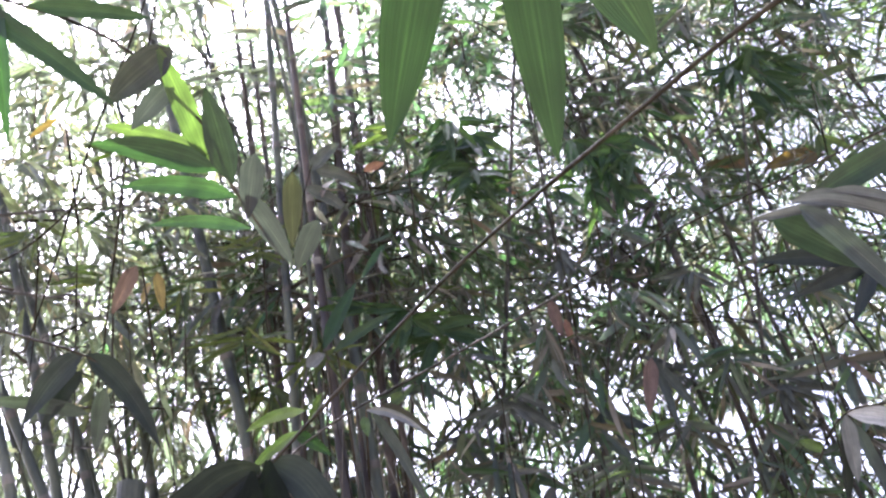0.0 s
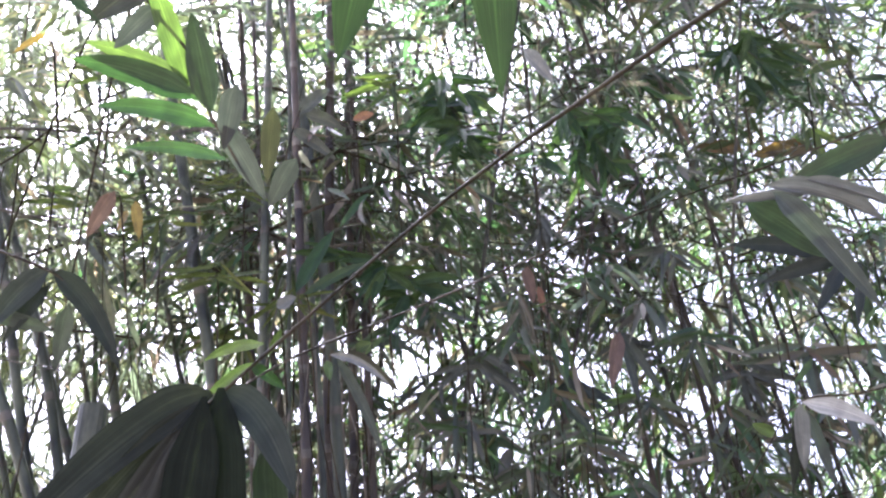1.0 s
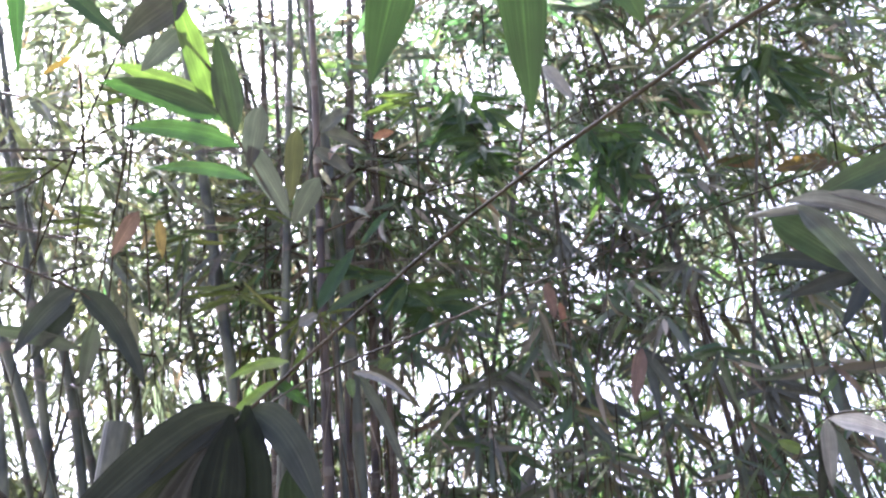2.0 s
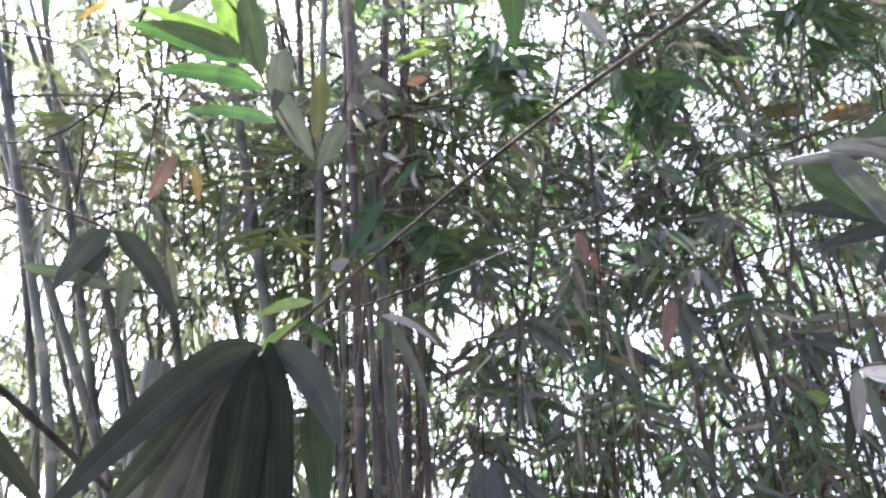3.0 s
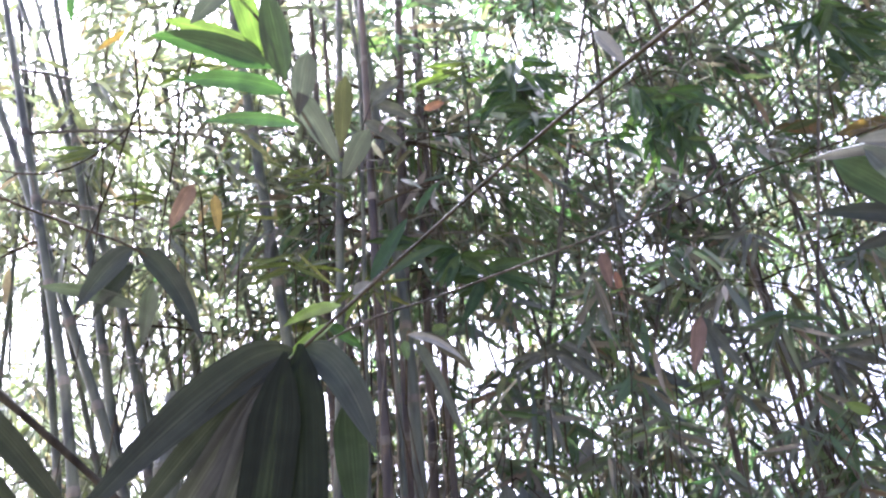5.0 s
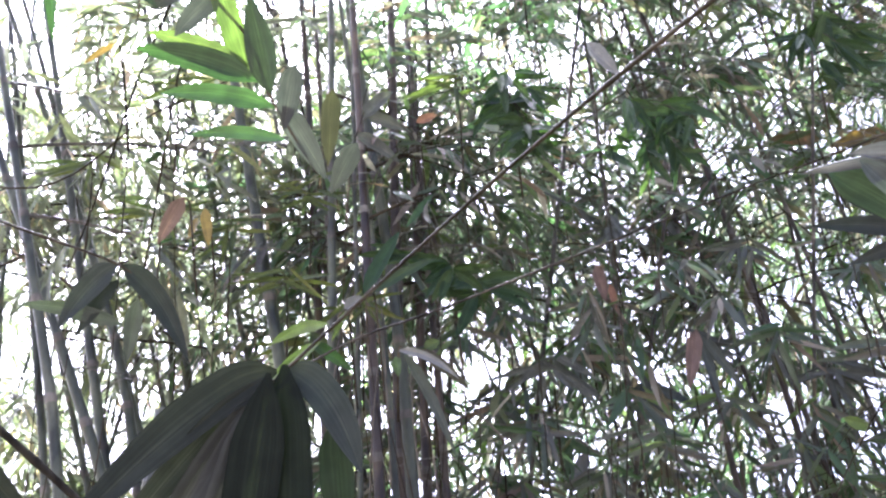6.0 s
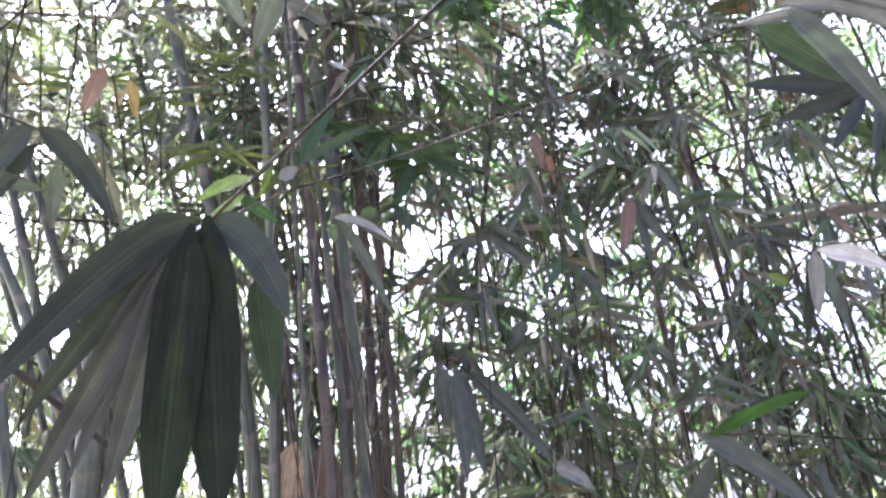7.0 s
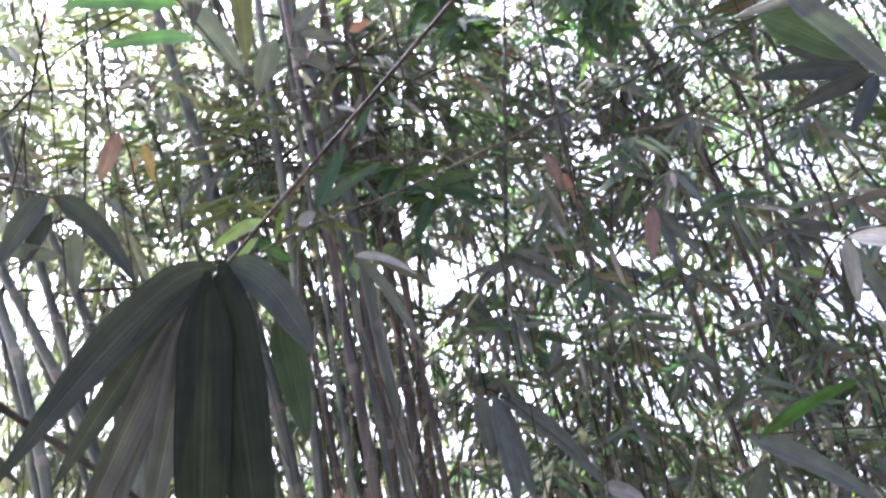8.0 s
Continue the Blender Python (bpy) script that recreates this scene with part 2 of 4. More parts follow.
# ---- mesh helpers ----
class Shape:
    """Vertices, faces and texture places of one mesh in the making."""

    def __init__(self):
        self.v, self.f, self.uv = [], [], []

    def tube(self, pts, radii, sides=6, cap=True, joint=None):
        """A tube through pts; joint: a vertex of the wood that it grows from, to which its collar is tied."""
        start = len(self.v)
        if joint is not None:
            self.f.append((joint, start, start + 1))
        side = None
        for i, p in enumerate(pts):
            along = (pts[min(i + 1, len(pts) - 1)] - pts[max(i - 1, 0)]).normalized()
            if side is None:
                side = along.cross(Vector((0.3, 1, 0.2))).normalized()
            side = (side - along * side.dot(along)).normalized()
            other = along.cross(side)
            for k in range(sides):
                a = 2 * math.pi * k / sides
                self.v.append(p + (side * math.cos(a) + other * math.sin(a)) * radii[i])
        for i in range(len(pts) - 1):
            for k in range(sides):
                a, b = start + i * sides + k, start + i * sides + (k + 1) % sides
                self.f.append((a, b, b + sides, a + sides))
        if cap:
            self.f.append(tuple(range(start + sides - 1, start - 1, -1)))
            last = start + (len(pts) - 1) * sides
            self.f.append(tuple(range(last, last + sides)))

    def mesh(self, name, mat, smooth=True):
        me = bpy.data.meshes.new(name)
        me.from_pydata([tuple(p) for p in self.v], [], self.f)
        me.materials.append(mat)
        if self.uv:
            layer = me.uv_layers.new(name="UVMap")
            at = [self.uv[loop.vertex_index] for loop in me.loops]
            layer.data.foreach_set("uv", [c for uv in at for c in uv])
        if smooth:
            me.polygons.foreach_set("use_smooth", [True] * len(me.polygons))
        return me


def stand(name, place, label, category, group="", kind=""):
    """An empty at the foot of a thing."""
    ob = new(name)
    ob.location, ob.empty_display_size = place, 0.1
    return tagged(ob, label, category, group, kind)


def under(ob, parent, shift):
    """Hang ob, whose basis is given in the world, under a thing that stands at shift or under a part of it (shift None)."""
    ob.parent = parent
    if shift is not None:
        ob.matrix_parent_inverse = Matrix.Translation(-Vector(shift))
    return ob


def through_points(pts, n=6):
    """A smooth line through some places."""
    pts = [Vector(p) for p in pts]
    ext = [pts[0] * 2 - pts[1]] + pts + [pts[-1] * 2 - pts[-2]]
    line = []
    for i in range(len(pts) - 1):
        p0, p1, p2, p3 = ext[i : i + 4]
        for k in range(n):
            s = k / n
            line.append(0.5 * (2 * p1 + (p2 - p0) * s + (2 * p0 - 5 * p1 + 4 * p2 - p3) * s * s + (3 * p1 - p0 - 3 * p2 + p3) * s**3))
    return line + [pts[-1]]


def outline(s, taper=1.9):
    """Half the width of a bamboo blade along its length, 1 at the widest: a short stalk, a round base, a long drawn-out tip."""
    if s < 0.04:
        return 0.09 + 1.5 * s
    up = min(1.0, 0.15 + ((s - 0.04) / 0.2) ** 0.6 * 0.85)
    return max(0.012, up * (1 - max(0.0, (s - 0.3) / 0.7) ** taper))


def small_blade(rng):
    """One leaf of length 1 along y, folded along the midrib, drooping and twisted."""
    sh = Shape()
    wide, droop, fold, twist, sway = rng.uniform(0.085, 0.145), rng.uniform(0.0, 0.3), rng.uniform(0.1, 0.5), rng.uniform(-0.6, 0.6), rng.uniform(-0.07, 0.07)
    steps = (0.0, 0.05, 0.16, 0.34, 0.55, 0.76, 0.9, 1.0)
    for s in steps:
        w = outline(s) * wide / 2
        a = twist * s
        y, z = math.sin(s * (1.0 + droop)) / (1.0 + droop) * 1.1, -droop * s * s * 0.62
        for side in (-1, 0, 1):
            up = (fold * w) if side else 0.0
            wob = 0.006 * rng.uniform(-1, 1) if side else 0
            sh.v.append(Vector((side * w * math.cos(a) + sway * s * s - up * math.sin(a), y, z + side * w * math.sin(a) + up * math.cos(a) + wob)))
    for i in range(len(steps) - 1):
        for k in range(2):
            a = i * 3 + k
            sh.f.append((a, a + 1, a + 4, a + 3))
    return sh


RNG = random.Random(11)
BLADES = [small_blade(RNG) for _ in range(14)]
BLADE_MESH = {m.name: [b.mesh("leaf", m) for b in BLADES] for m in (LEAF, LEAF_SUNNY, LEAF_FRESH)}
BLADE_NP = [(np.array([tuple(p) for p in b.v]), np.array(b.f)) for b in BLADES]


def aim(origin, along, normal, size):
    """The pose of a blade: its length along, its face towards normal."""
    y = along.normalized()
    x = y.cross(normal)
    if x.length < 1e-4:
        x = y.cross(Vector((1, 0.2, 0.1)))
    x.normalize()
    z = x.cross(y)
    return Matrix(((x.x * size, y.x * size, z.x * size, origin.x), (x.y * size, y.y * size, z.y * size, origin.y), (x.z * size, y.z * size, z.z * size, origin.z), (0, 0, 0, 1)))


def twig_with_leaves(rng, wood, start, way, length, count, lo, hi, radius, joint):
    """Adds a thin drooping twig to wood, and gives the poses of its leaves."""
    way = way.normalized()
    down = Vector((0, 0, -1))
    pts = [start + way * length * s + down * length * 0.35 * s * s for s in (0, 0.35, 0.7, 1.0)]
    wood.tube(pts, [radius, radius * 0.85, radius * 0.7, radius * 0.4], 4, cap=False, joint=joint)
    side = way.cross(Vector((rng.uniform(-0.5, 0.5), rng.uniform(-0.5, 0.5), 1))).normalized()
    leaves = []
    for k in range(count):
        s = 0.3 + 0.7 * k / max(1, count - 1)
        p = pts[0].lerp(pts[1], s / 0.35) if s < 0.35 else pts[1].lerp(pts[2], (s - 0.35) / 0.35) if s < 0.7 else pts[2].lerp(pts[3], (s - 0.7) / 0.3)
        a = radians(rng.uniform(28, 62)) * (0.25 if k == count - 1 else 1)
        turn = 1 if k % 2 else -1
        along = way * math.cos(a) + side * math.sin(a) * turn + down * rng.uniform(0.2, 1.2) * (1.8 if p.z < 3.0 else 1.0)
        normal = Vector((rng.gauss(0, 0.5), rng.gauss(0, 0.5) - 0.15, 0.7))
        leaves.append((aim(p, along, normal, rng.uniform(lo, hi)), rng.randrange(len(BLADES))))
    return leaves


def leafy_branch(rng, start, way, length, twigs, lo, hi, radius):
    """A branch with twigs: the wood and the poses of the leaves."""
    wood = Shape()
    way = way.normalized()
    sag = rng.uniform(0.12, 0.4)
    pts = [start + way * length * s + Vector((0, 0, -1)) * length * sag * s * s for s in (0, 0.2, 0.4, 0.6, 0.8, 1.0)]
    wood.tube(pts, [radius * (1 - 0.75 * s) for s in (0, 0.2, 0.4, 0.6, 0.8, 1.0)], 5, cap=False)
    for k in range(7):
        s = rng.uniform(0.1, 0.95)
        i = int(s * 5)
        p = pts[i].lerp(pts[i + 1], s * 5 - i)
        out = (way * rng.uniform(0.2, 0.9) + Vector((rng.gauss(0, 0.6), rng.gauss(0, 0.6), rng.gauss(0.0, 0.6)))).normalized()
        span = rng.uniform(0.12, 0.45)
        wood.tube([p, p + out * span * 0.5 + Vector((0, 0, -0.02 * span)), p + out * span + Vector((0, 0, -0.2 * span))], [0.0017, 0.0013, 0.0008], 4, cap=False, joint=i * 5)
    leaves = []
    big = rng.choice((0.85, 1.0, 1.0, 1.15))
    for k in range(twigs):
        s = 0.25 + 0.75 * (k + rng.random() * 0.6) / twigs
        s = min(s, 0.999)
        i = int(s * 5)
        p = pts[i].lerp(pts[i + 1], s * 5 - i)
        out = way * 0.7 + Vector((rng.gauss(0, 0.6), rng.gauss(0, 0.6), rng.gauss(-0.1, 0.45)))
        leaves += twig_with_leaves(rng, wood, p, out, rng.uniform(0.14, 0.34), rng.randint(5, 8), lo * big, hi * big, 0.0016, i * 5)
    return wood, leaves


def joined_leaves(poses, mat):
    vs, fs, at = [], [], 0
    for m, kind in poses:
        v, f = BLADE_NP[kind]
        m4 = np.array(m)
        vs.append(v @ m4[:3, :3].T + m4[:3, 3])
        fs.append(f + at)
        at += len(v)
    me = bpy.data.meshes.new("foliage")
    me.from_pydata(np.concatenate(vs).tolist(), [], np.concatenate(fs).tolist())
    me.materials.append(mat)
    me.polygons.foreach_set("use_smooth", [True] * len(me.polygons))
    return me


def culm_line(x, y, lean_x, lean_y, arch, knee):
    """A place on a culm by its height: upright at the foot, leaning by lean_x a metre from the height knee on, arching at the top."""

    def at(z):
        bend = max(0.0, z - 3.8) ** 2 * arch
        run = z if z > knee else knee - 0.12 * (knee - z) - 0.88 * (knee**3 - z**3) / (3 * knee * knee)
        return Vector((x + lean_x * run + bend * (1 if lean_x >= 0 else -1), y + lean_y * z + bend * 0.5, z))

    return at


def stem_shape(at, height, radius, rng, gap=0.34):
    """A bamboo stem: internodes with a swollen ridge and a sheath scar at each node."""
    sh = Shape()
    pts, radii = [], []
    z, nodes_z = -0.08, []
    pts.append(at(z)), radii.append(radius * 1.04)
    z = rng.uniform(0.05, 0.2)
    while z < height:
        r = radius * (1 - 0.55 * (z / height) ** 1.6)
        for dz, k in ((-0.035, 1.0), (-0.012, 1.03), (-0.006, 1.17), (0.0, 1.10), (0.006, 1.14), (0.016, 1.0), (0.06, 0.97)):
            pts.append(at(z + dz)), radii.append(r * k)
        nodes_z.append(z)
        z += gap * rng.uniform(0.85, 1.2)
    sh.tube(pts, radii, 12)
    return sh, nodes_z


def ringed(me, count):
    """Gives the ridge and the waxy band at each node of a stem their pale skin."""
    me.materials.append(TWIG_PALE)
    for n in range(count):
        for i in range((7 * n + 2) * 12, (7 * n + 6) * 12):
            me.polygons[i].material_index = 1
    return me


def bamboo(rng, x, y, lean_x, lean_y, height, radius, label, branches, low, high, back, twigs=5, lo=0.15, hi=0.27, reach=(0.5, 1.1), mat=CULM, leaf=LEAF, single=300, arch=0.02, gap=0.34, far=False, knee=2.4, bare=0):
    """A bamboo culm: stem, leafy branches at its nodes, and single leaves on them. back: how far the branches keep to the far side."""
    at = culm_line(x, y, lean_x, lean_y, arch, knee)
    foot = at(0.0)
    thing = stand("bamboo_culm", foot, label, "bamboo", "culms of the bamboo clump")
    sh, node_z = stem_shape(at, height, radius, rng, gap)
    under(new("stem", ringed(sh.mesh("stem", mat), len(node_z))), thing, foot)
    node_z = [z for z in node_z if low <= z <= high] or [low]
    rest, made, woods = [], 0, Shape()
    for k in range(bare):
        z = rng.uniform(1.5, 3.4)
        turn, reach_out = rng.uniform(-math.pi, math.pi), rng.uniform(0.12, 0.5)
        way = Vector((math.cos(turn), math.sin(turn) * 0.6, rng.uniform(-0.4, 0.9)))
        sh = Shape()
        sh.tube([at(z), at(z) + way * reach_out * 0.5 + Vector((0, 0, 0.02)), at(z) + way * reach_out], [0.0026, 0.0019, 0.0012], 6)
        under(new("bare_twig", sh.mesh("bare_twig", TWIG_PALE)), thing, foot)
    for k in range(branches):
        z = node_z[k % len(node_z)]
        turn = rng.uniform(-math.pi, math.pi)
        way = Vector((math.cos(turn), math.sin(turn) * (1 - back) + back * abs(math.sin(turn)), rng.uniform(0.1, 0.9)))
        top = z > 3.3
        wood, leaves = leafy_branch(rng, at(z), way, rng.uniform(*reach), twigs + (2 if top else 0), lo * (0.85 if top else 1), hi * (0.85 if top else 1), min(0.007, radius * 0.4))
        if far:
            at0 = len(woods.v)
            woods.v += wood.v
            woods.f += [tuple(i + at0 for i in f) for f in wood.f]
            rest += leaves
            continue
        # Two branches in five get the pale colour as painted highlights.
        branch = under(new("branch", wood.mesh("branch", TWIG_PALE if rng.random() < 0.4 else TWIG)), thing, foot)
        for m, kind in leaves:
            if made < single:
                one = new("leaf", BLADE_MESH[leaf.name][kind])
                one.parent, one.matrix_basis = branch, m
                made += 1
            else:
                rest.append((m, kind))
    if far:
        tagged(under(new("branch_wood", woods.mesh("branch_wood", TWIG)), thing, foot), kind="stuff")
    if rest:
        tagged(under(new("foliage", joined_leaves(rest, leaf)), thing, foot), kind="stuff")
    return thing


def big_blade(base, tip, width, mat, parent, sag=0.12, roll=0.0, fold=0.25, curl=0.0, name="leaf", label="", bend=None, taper=2.6, cup=0.0):
    """A large single leaf from base to tip, hanging by sag, turned by roll about its length; bend: a place that it bows towards; cup: how far it is rolled in across, in radians."""
    base, tip = Vector(base), Vector(tip)
    way = tip - base
    length = way.length
    rng = random.Random(round(base.x * 7919 + base.z * 104729 + tip.x * 1299709))
    mid = base.lerp(tip, 0.5) + Vector((0, 0, 1)) * sag * length * 2
    if bend is not None:
        mid = Vector(bend)
    sh = Shape()
    rows, cols = 20, 6
    face = Vector((0, -1, -0.45)) if abs(way.normalized().dot(Vector((0, -1, -0.45)).normalized())) < 0.9 else Vector((0.8, -0.4, 0.5))
    wave, phase, lumps = rng.uniform(1.2, 2.8), rng.uniform(0, 6), rng.uniform(0.015, 0.05)
    for i in range(rows + 1):
        s = i / rows
        p = base * (1 - s) ** 2 + mid * 2 * s * (1 - s) + tip * s * s
        along = ((mid - base) * (1 - s) + (tip - mid) * s).normalized()
        across = along.cross(face).normalized()
        normal = across.cross(along)
        a = radians(roll) + curl * (s - 0.3)
        u_dir, n_dir = across * math.cos(a) + normal * math.sin(a), normal * math.cos(a) - across * math.sin(a)
        w = outline(s, taper) * width / 2
        for k in range(cols + 1):
            u = 2 * k / cols - 1
            lift = fold * w * abs(u) + lumps * width * math.sin(wave * s * 6 + phase + u * 1.5) * abs(u) ** 1.5
            if cup:
                turn, reach = u * cup / 2, 2 * w / cup
                sh.v.append(p + u_dir * reach * math.sin(turn) + n_dir * (reach * (1 - math.cos(turn)) + lift))
            else:
                sh.v.append(p + u_dir * u * w + n_dir * lift)
            sh.uv.append((u * 0.5 + 0.5, s))
    n = cols + 1
    for i in range(rows):
        for k in range(cols):
            sh.f.append((i * n + k, i * n + k + 1, (i + 1) * n + k + 1, (i + 1) * n + k))
    ob = new(name, sh.mesh(name, mat))
    ob.parent = parent
    if label:
        tagged(ob, label)
    return ob


def twig(pts, r0, r1, thing, foot, name="branch", label="", mat=TWIG):
    """A bare twig through some places, with small swellings at its joints."""
    line = through_points(pts, 8)
    sh = Shape()
    radii = []
    for i in range(len(line)):
        s = i / (len(line) - 1)
        r = r0 + (r1 - r0) * s
        radii.append(r * (1.2 if i % 5 == 2 else 1.0))
    sh.tube(line, radii, 8)
    ob = under(new(name, sh.mesh(name, mat)), thing, foot)
    if label:
        tagged(ob, label)
    return ob


# ---- ground ----
def ground():
    sh = Shape()
    reach = [-3000, -600, -120, -40, -20] + [-12 + 0.6 * i for i in range(41)] + [20, 40, 120, 600, 3000]
    for gy in reach:
        for gx in reach:
            near = math.hypot(gx, gy) < 14
            sh.v.append(Vector((gx, gy, (noise.noise(Vector((gx * 0.5, gy * 0.5, 0))) * 0.04 - 0.03) if near else -0.03)))
    n = len(reach)
    for j in range(n - 1):
        for i in range(n - 1):
            sh.f.append((j * n + i, j * n + i + 1, (j + 1) * n + i + 1, (j + 1) * n + i))
    ob = new("ground", sh.mesh("ground", ground_material()))
    tagged(ob, "brown soil under dry bamboo leaf litter", "ground", kind="structure")


ground()

# ---- the clump: culms that fan out from one foot ----
CLUMP = [  # x and y of the foot, lean per metre, radius, height, brown, height of the knee, label
    (-0.097, 2.75, -0.246, 0.0255, 6.0, False, 2.5, "grey-green bamboo culm leaning out of the clump"),
    (-0.352, 2.60, -0.064, 0.0180, 6.0, False, 2.6, "slim pale grey bamboo culm with ringed nodes"),
    (0.150, 2.70, -0.173, 0.0235, 6.5, False, 3.06, "thick grey bamboo culm in the middle of the clump"),
    (0.061, 2.62, -0.158, 0.0135, 5.5, False, 2.92, "thin pale bamboo culm beside a thick one"),
    (-0.266, 2.60, -0.065, 0.0110, 4.5, False, 2.1, "thin upright bamboo culm in the clump"),
    (-0.206, 2.80, -0.045, 0.0250, 5.5, True, 2.0, "brown weathered bamboo culm in the dense clump"),
    (-0.118, 3.00, -0.053, 0.0195, 5.8, True, 2.0, "brown bamboo culm with old sheath stains"),
    (-0.261, 2.90, -0.115, 0.0140, 5.5, True, 2.1, "thin brown bamboo culm in the clump"),
    (-0.343, 3.10, -0.116, 0.0200, 5.8, True, 2.1, "dark brown bamboo culm behind the clump's front"),
    (-0.146, 2.55, -0.092, 0.0200, 5.0, True, 2.0, "brown bamboo culm at the clump's front"),
    (-0.142, 3.30, -0.028, 0.0180, 6.0, True, 2.7, "dim brown bamboo culm in the clump's shade"),
    (0.113, 3.40, -0.261, 0.0126, 6.0, False, 3.2, "thin leaning bamboo culm behind the clump"),
    (-0.059, 3.30, -0.238, 0.0110, 6.0, False, 3.1, "thin pale leaning bamboo culm behind the clump"),
    (0.020, 2.95, -0.085, 0.0150, 5.5, True, 2.1, "slim brown bamboo culm in the dense clump"),
    (-0.073, 3.00, -0.493, 0.0215, 5.5, False, 3.1, "bluish grey bamboo culm leaning far out"),
    (-0.415, 2.30, -0.366, 0.0185, 5.0, False, 2.4, "dark leaning bamboo culm at the clump's edge"),
    (-0.056, 2.50, -0.521, 0.0195, 5.0, False, 2.2, "bluish dark bamboo culm leaning far out"),
    (-0.628, 2.90, -0.319, 0.0215, 5.5, False, 2.2, "dark leaning bamboo culm against the bright sky"),
    (-0.321, 3.20, -0.432, 0.0200, 5.5, False, 2.4, "leaning bamboo culm against the bright sky"),
    (-0.624, 3.40, -0.245, 0.0230, 5.8, False, 2.6, "slender grey bamboo culm behind the clump"),
    (-0.980, 3.10, -0.300, 0.0180, 5.5, False, 2.4, "grey leaning bamboo culm at the clump's thin side"),
    (-0.760, 3.60, -0.420, 0.0170, 5.5, False, 2.4, "distant leaning grey bamboo culm"),
    (1.649, 3.30, -0.187, 0.0155, 6.0, True, 3.4, "thin dark bamboo culm among dense leaves"),
    (1.094, 3.40, -0.076, 0.0150, 5.5, True, 2.0, "dark slender bamboo culm under dense leaves"),
    (0.026, 3.20, 0.218, 0.0122, 4.5, True, 2.0, "thin dark bamboo culm leaning away from the clump"),
    (1.811, 3.60, -0.196, 0.0145, 6.0, True, 2.7, "thin dark bamboo culm behind dense leaves"),
]
rng = random.Random(5)
for x, y, lean, r, h, brown, knee, label in CLUMP:
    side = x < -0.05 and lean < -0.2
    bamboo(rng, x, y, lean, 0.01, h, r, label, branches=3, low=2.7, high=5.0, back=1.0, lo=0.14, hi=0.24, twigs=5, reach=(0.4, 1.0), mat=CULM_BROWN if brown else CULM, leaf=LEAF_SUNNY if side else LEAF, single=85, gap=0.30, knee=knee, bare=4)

# culms further back, whose leaves close the view
rng = random.Random(21)
BACK = 34
for i in range(BACK):
    u = (i + 0.5) / BACK
    x = -3.3 + 7.2 * u + rng.uniform(-0.2, 0.2)
    y = rng.uniform(3.1, 4.8) + (0.5 if x < -0.8 else 0.0)
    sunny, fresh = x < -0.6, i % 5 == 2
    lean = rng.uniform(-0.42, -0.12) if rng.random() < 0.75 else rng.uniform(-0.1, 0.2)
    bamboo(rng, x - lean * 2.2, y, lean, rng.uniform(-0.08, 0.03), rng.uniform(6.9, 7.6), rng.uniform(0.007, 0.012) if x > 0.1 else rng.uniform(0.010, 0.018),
           "slim bamboo culm hung with leaves coloured as sunlit" if sunny else "slim bamboo culm with fresh green leaf fans" if fresh else "slim bamboo culm hung with dense dark green leaves",
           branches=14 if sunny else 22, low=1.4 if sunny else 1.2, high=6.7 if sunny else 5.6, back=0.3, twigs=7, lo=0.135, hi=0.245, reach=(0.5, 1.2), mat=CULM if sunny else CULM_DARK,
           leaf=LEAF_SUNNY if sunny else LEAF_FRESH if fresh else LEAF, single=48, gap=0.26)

for x, y in ((0.28, 3.65), (0.62, 4.1), (0.02, 4.3), (1.45, 3.7), (1.95, 4.1), (2.3, 3.6), (-0.30, 4.0), (-0.62, 4.5), (0.35, 4.6)):
    lean = rng.uniform(-0.3, 0.1)
    bamboo(rng, x - lean * 2.4, y, lean, -0.02, 6.6, 0.010, "slim bamboo culm hung with dense dark green leaves", branches=10, low=3.0, high=5.4, back=0.2, twigs=6, lo=0.14, hi=0.24,
           reach=(0.4, 0.9), mat=CULM_DARK, single=60, gap=0.24)

for x, y in ((0.5, 3.3), (0.85, 3.5), (1.2, 3.3), (1.6, 3.6), (2.4, 3.6)):
    lean = rng.uniform(-0.34, 0.04)
    bamboo(rng, x - lean * 3.6, y, lean, -0.02, 6.8, 0.010, "slim bamboo culm hung with dense dark green leaves", branches=12, low=3.1, high=5.6, back=0.2, twigs=6, lo=0.16, hi=0.27,
           reach=(0.4, 1.0), mat=CULM_DARK, single=30, gap=0.2)

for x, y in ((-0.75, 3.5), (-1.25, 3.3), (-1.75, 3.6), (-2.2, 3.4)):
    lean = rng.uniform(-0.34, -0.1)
    bamboo(rng, x - lean * 3.6, y, lean, -0.02, 6.8, 0.012, "slim bamboo culm hung with leaves coloured as sunlit", branches=9, low=3.2, high=5.4, back=0.2, twigs=6, lo=0.16, hi=0.28,
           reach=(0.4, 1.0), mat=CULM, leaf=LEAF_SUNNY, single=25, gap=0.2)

# a second clump behind them
rng = random.Random(33)
FAR = 22
for i in range(FAR):
    u = (i + 0.5) / FAR
    x = -5.0 + 10.5 * u + rng.uniform(-0.25, 0.25)
    lean = rng.uniform(-0.35, 0.12)
    bamboo(rng, x - lean * 3.5, rng.uniform(5.6, 8.0), lean, rng.uniform(-0.08, 0.03), rng.uniform(8.0, 9.5), rng.uniform(0.010, 0.018),
           "distant bamboo culm in a second clump", branches=14 if x < -1.0 else 17, low=1.4, high=8.2, back=0.0, twigs=6, lo=0.16, hi=0.26, reach=(0.6, 1.4),
           mat=CULM, leaf=LEAF_SUNNY if x < -1.0 else LEAF, single=0, gap=0.30, far=True)


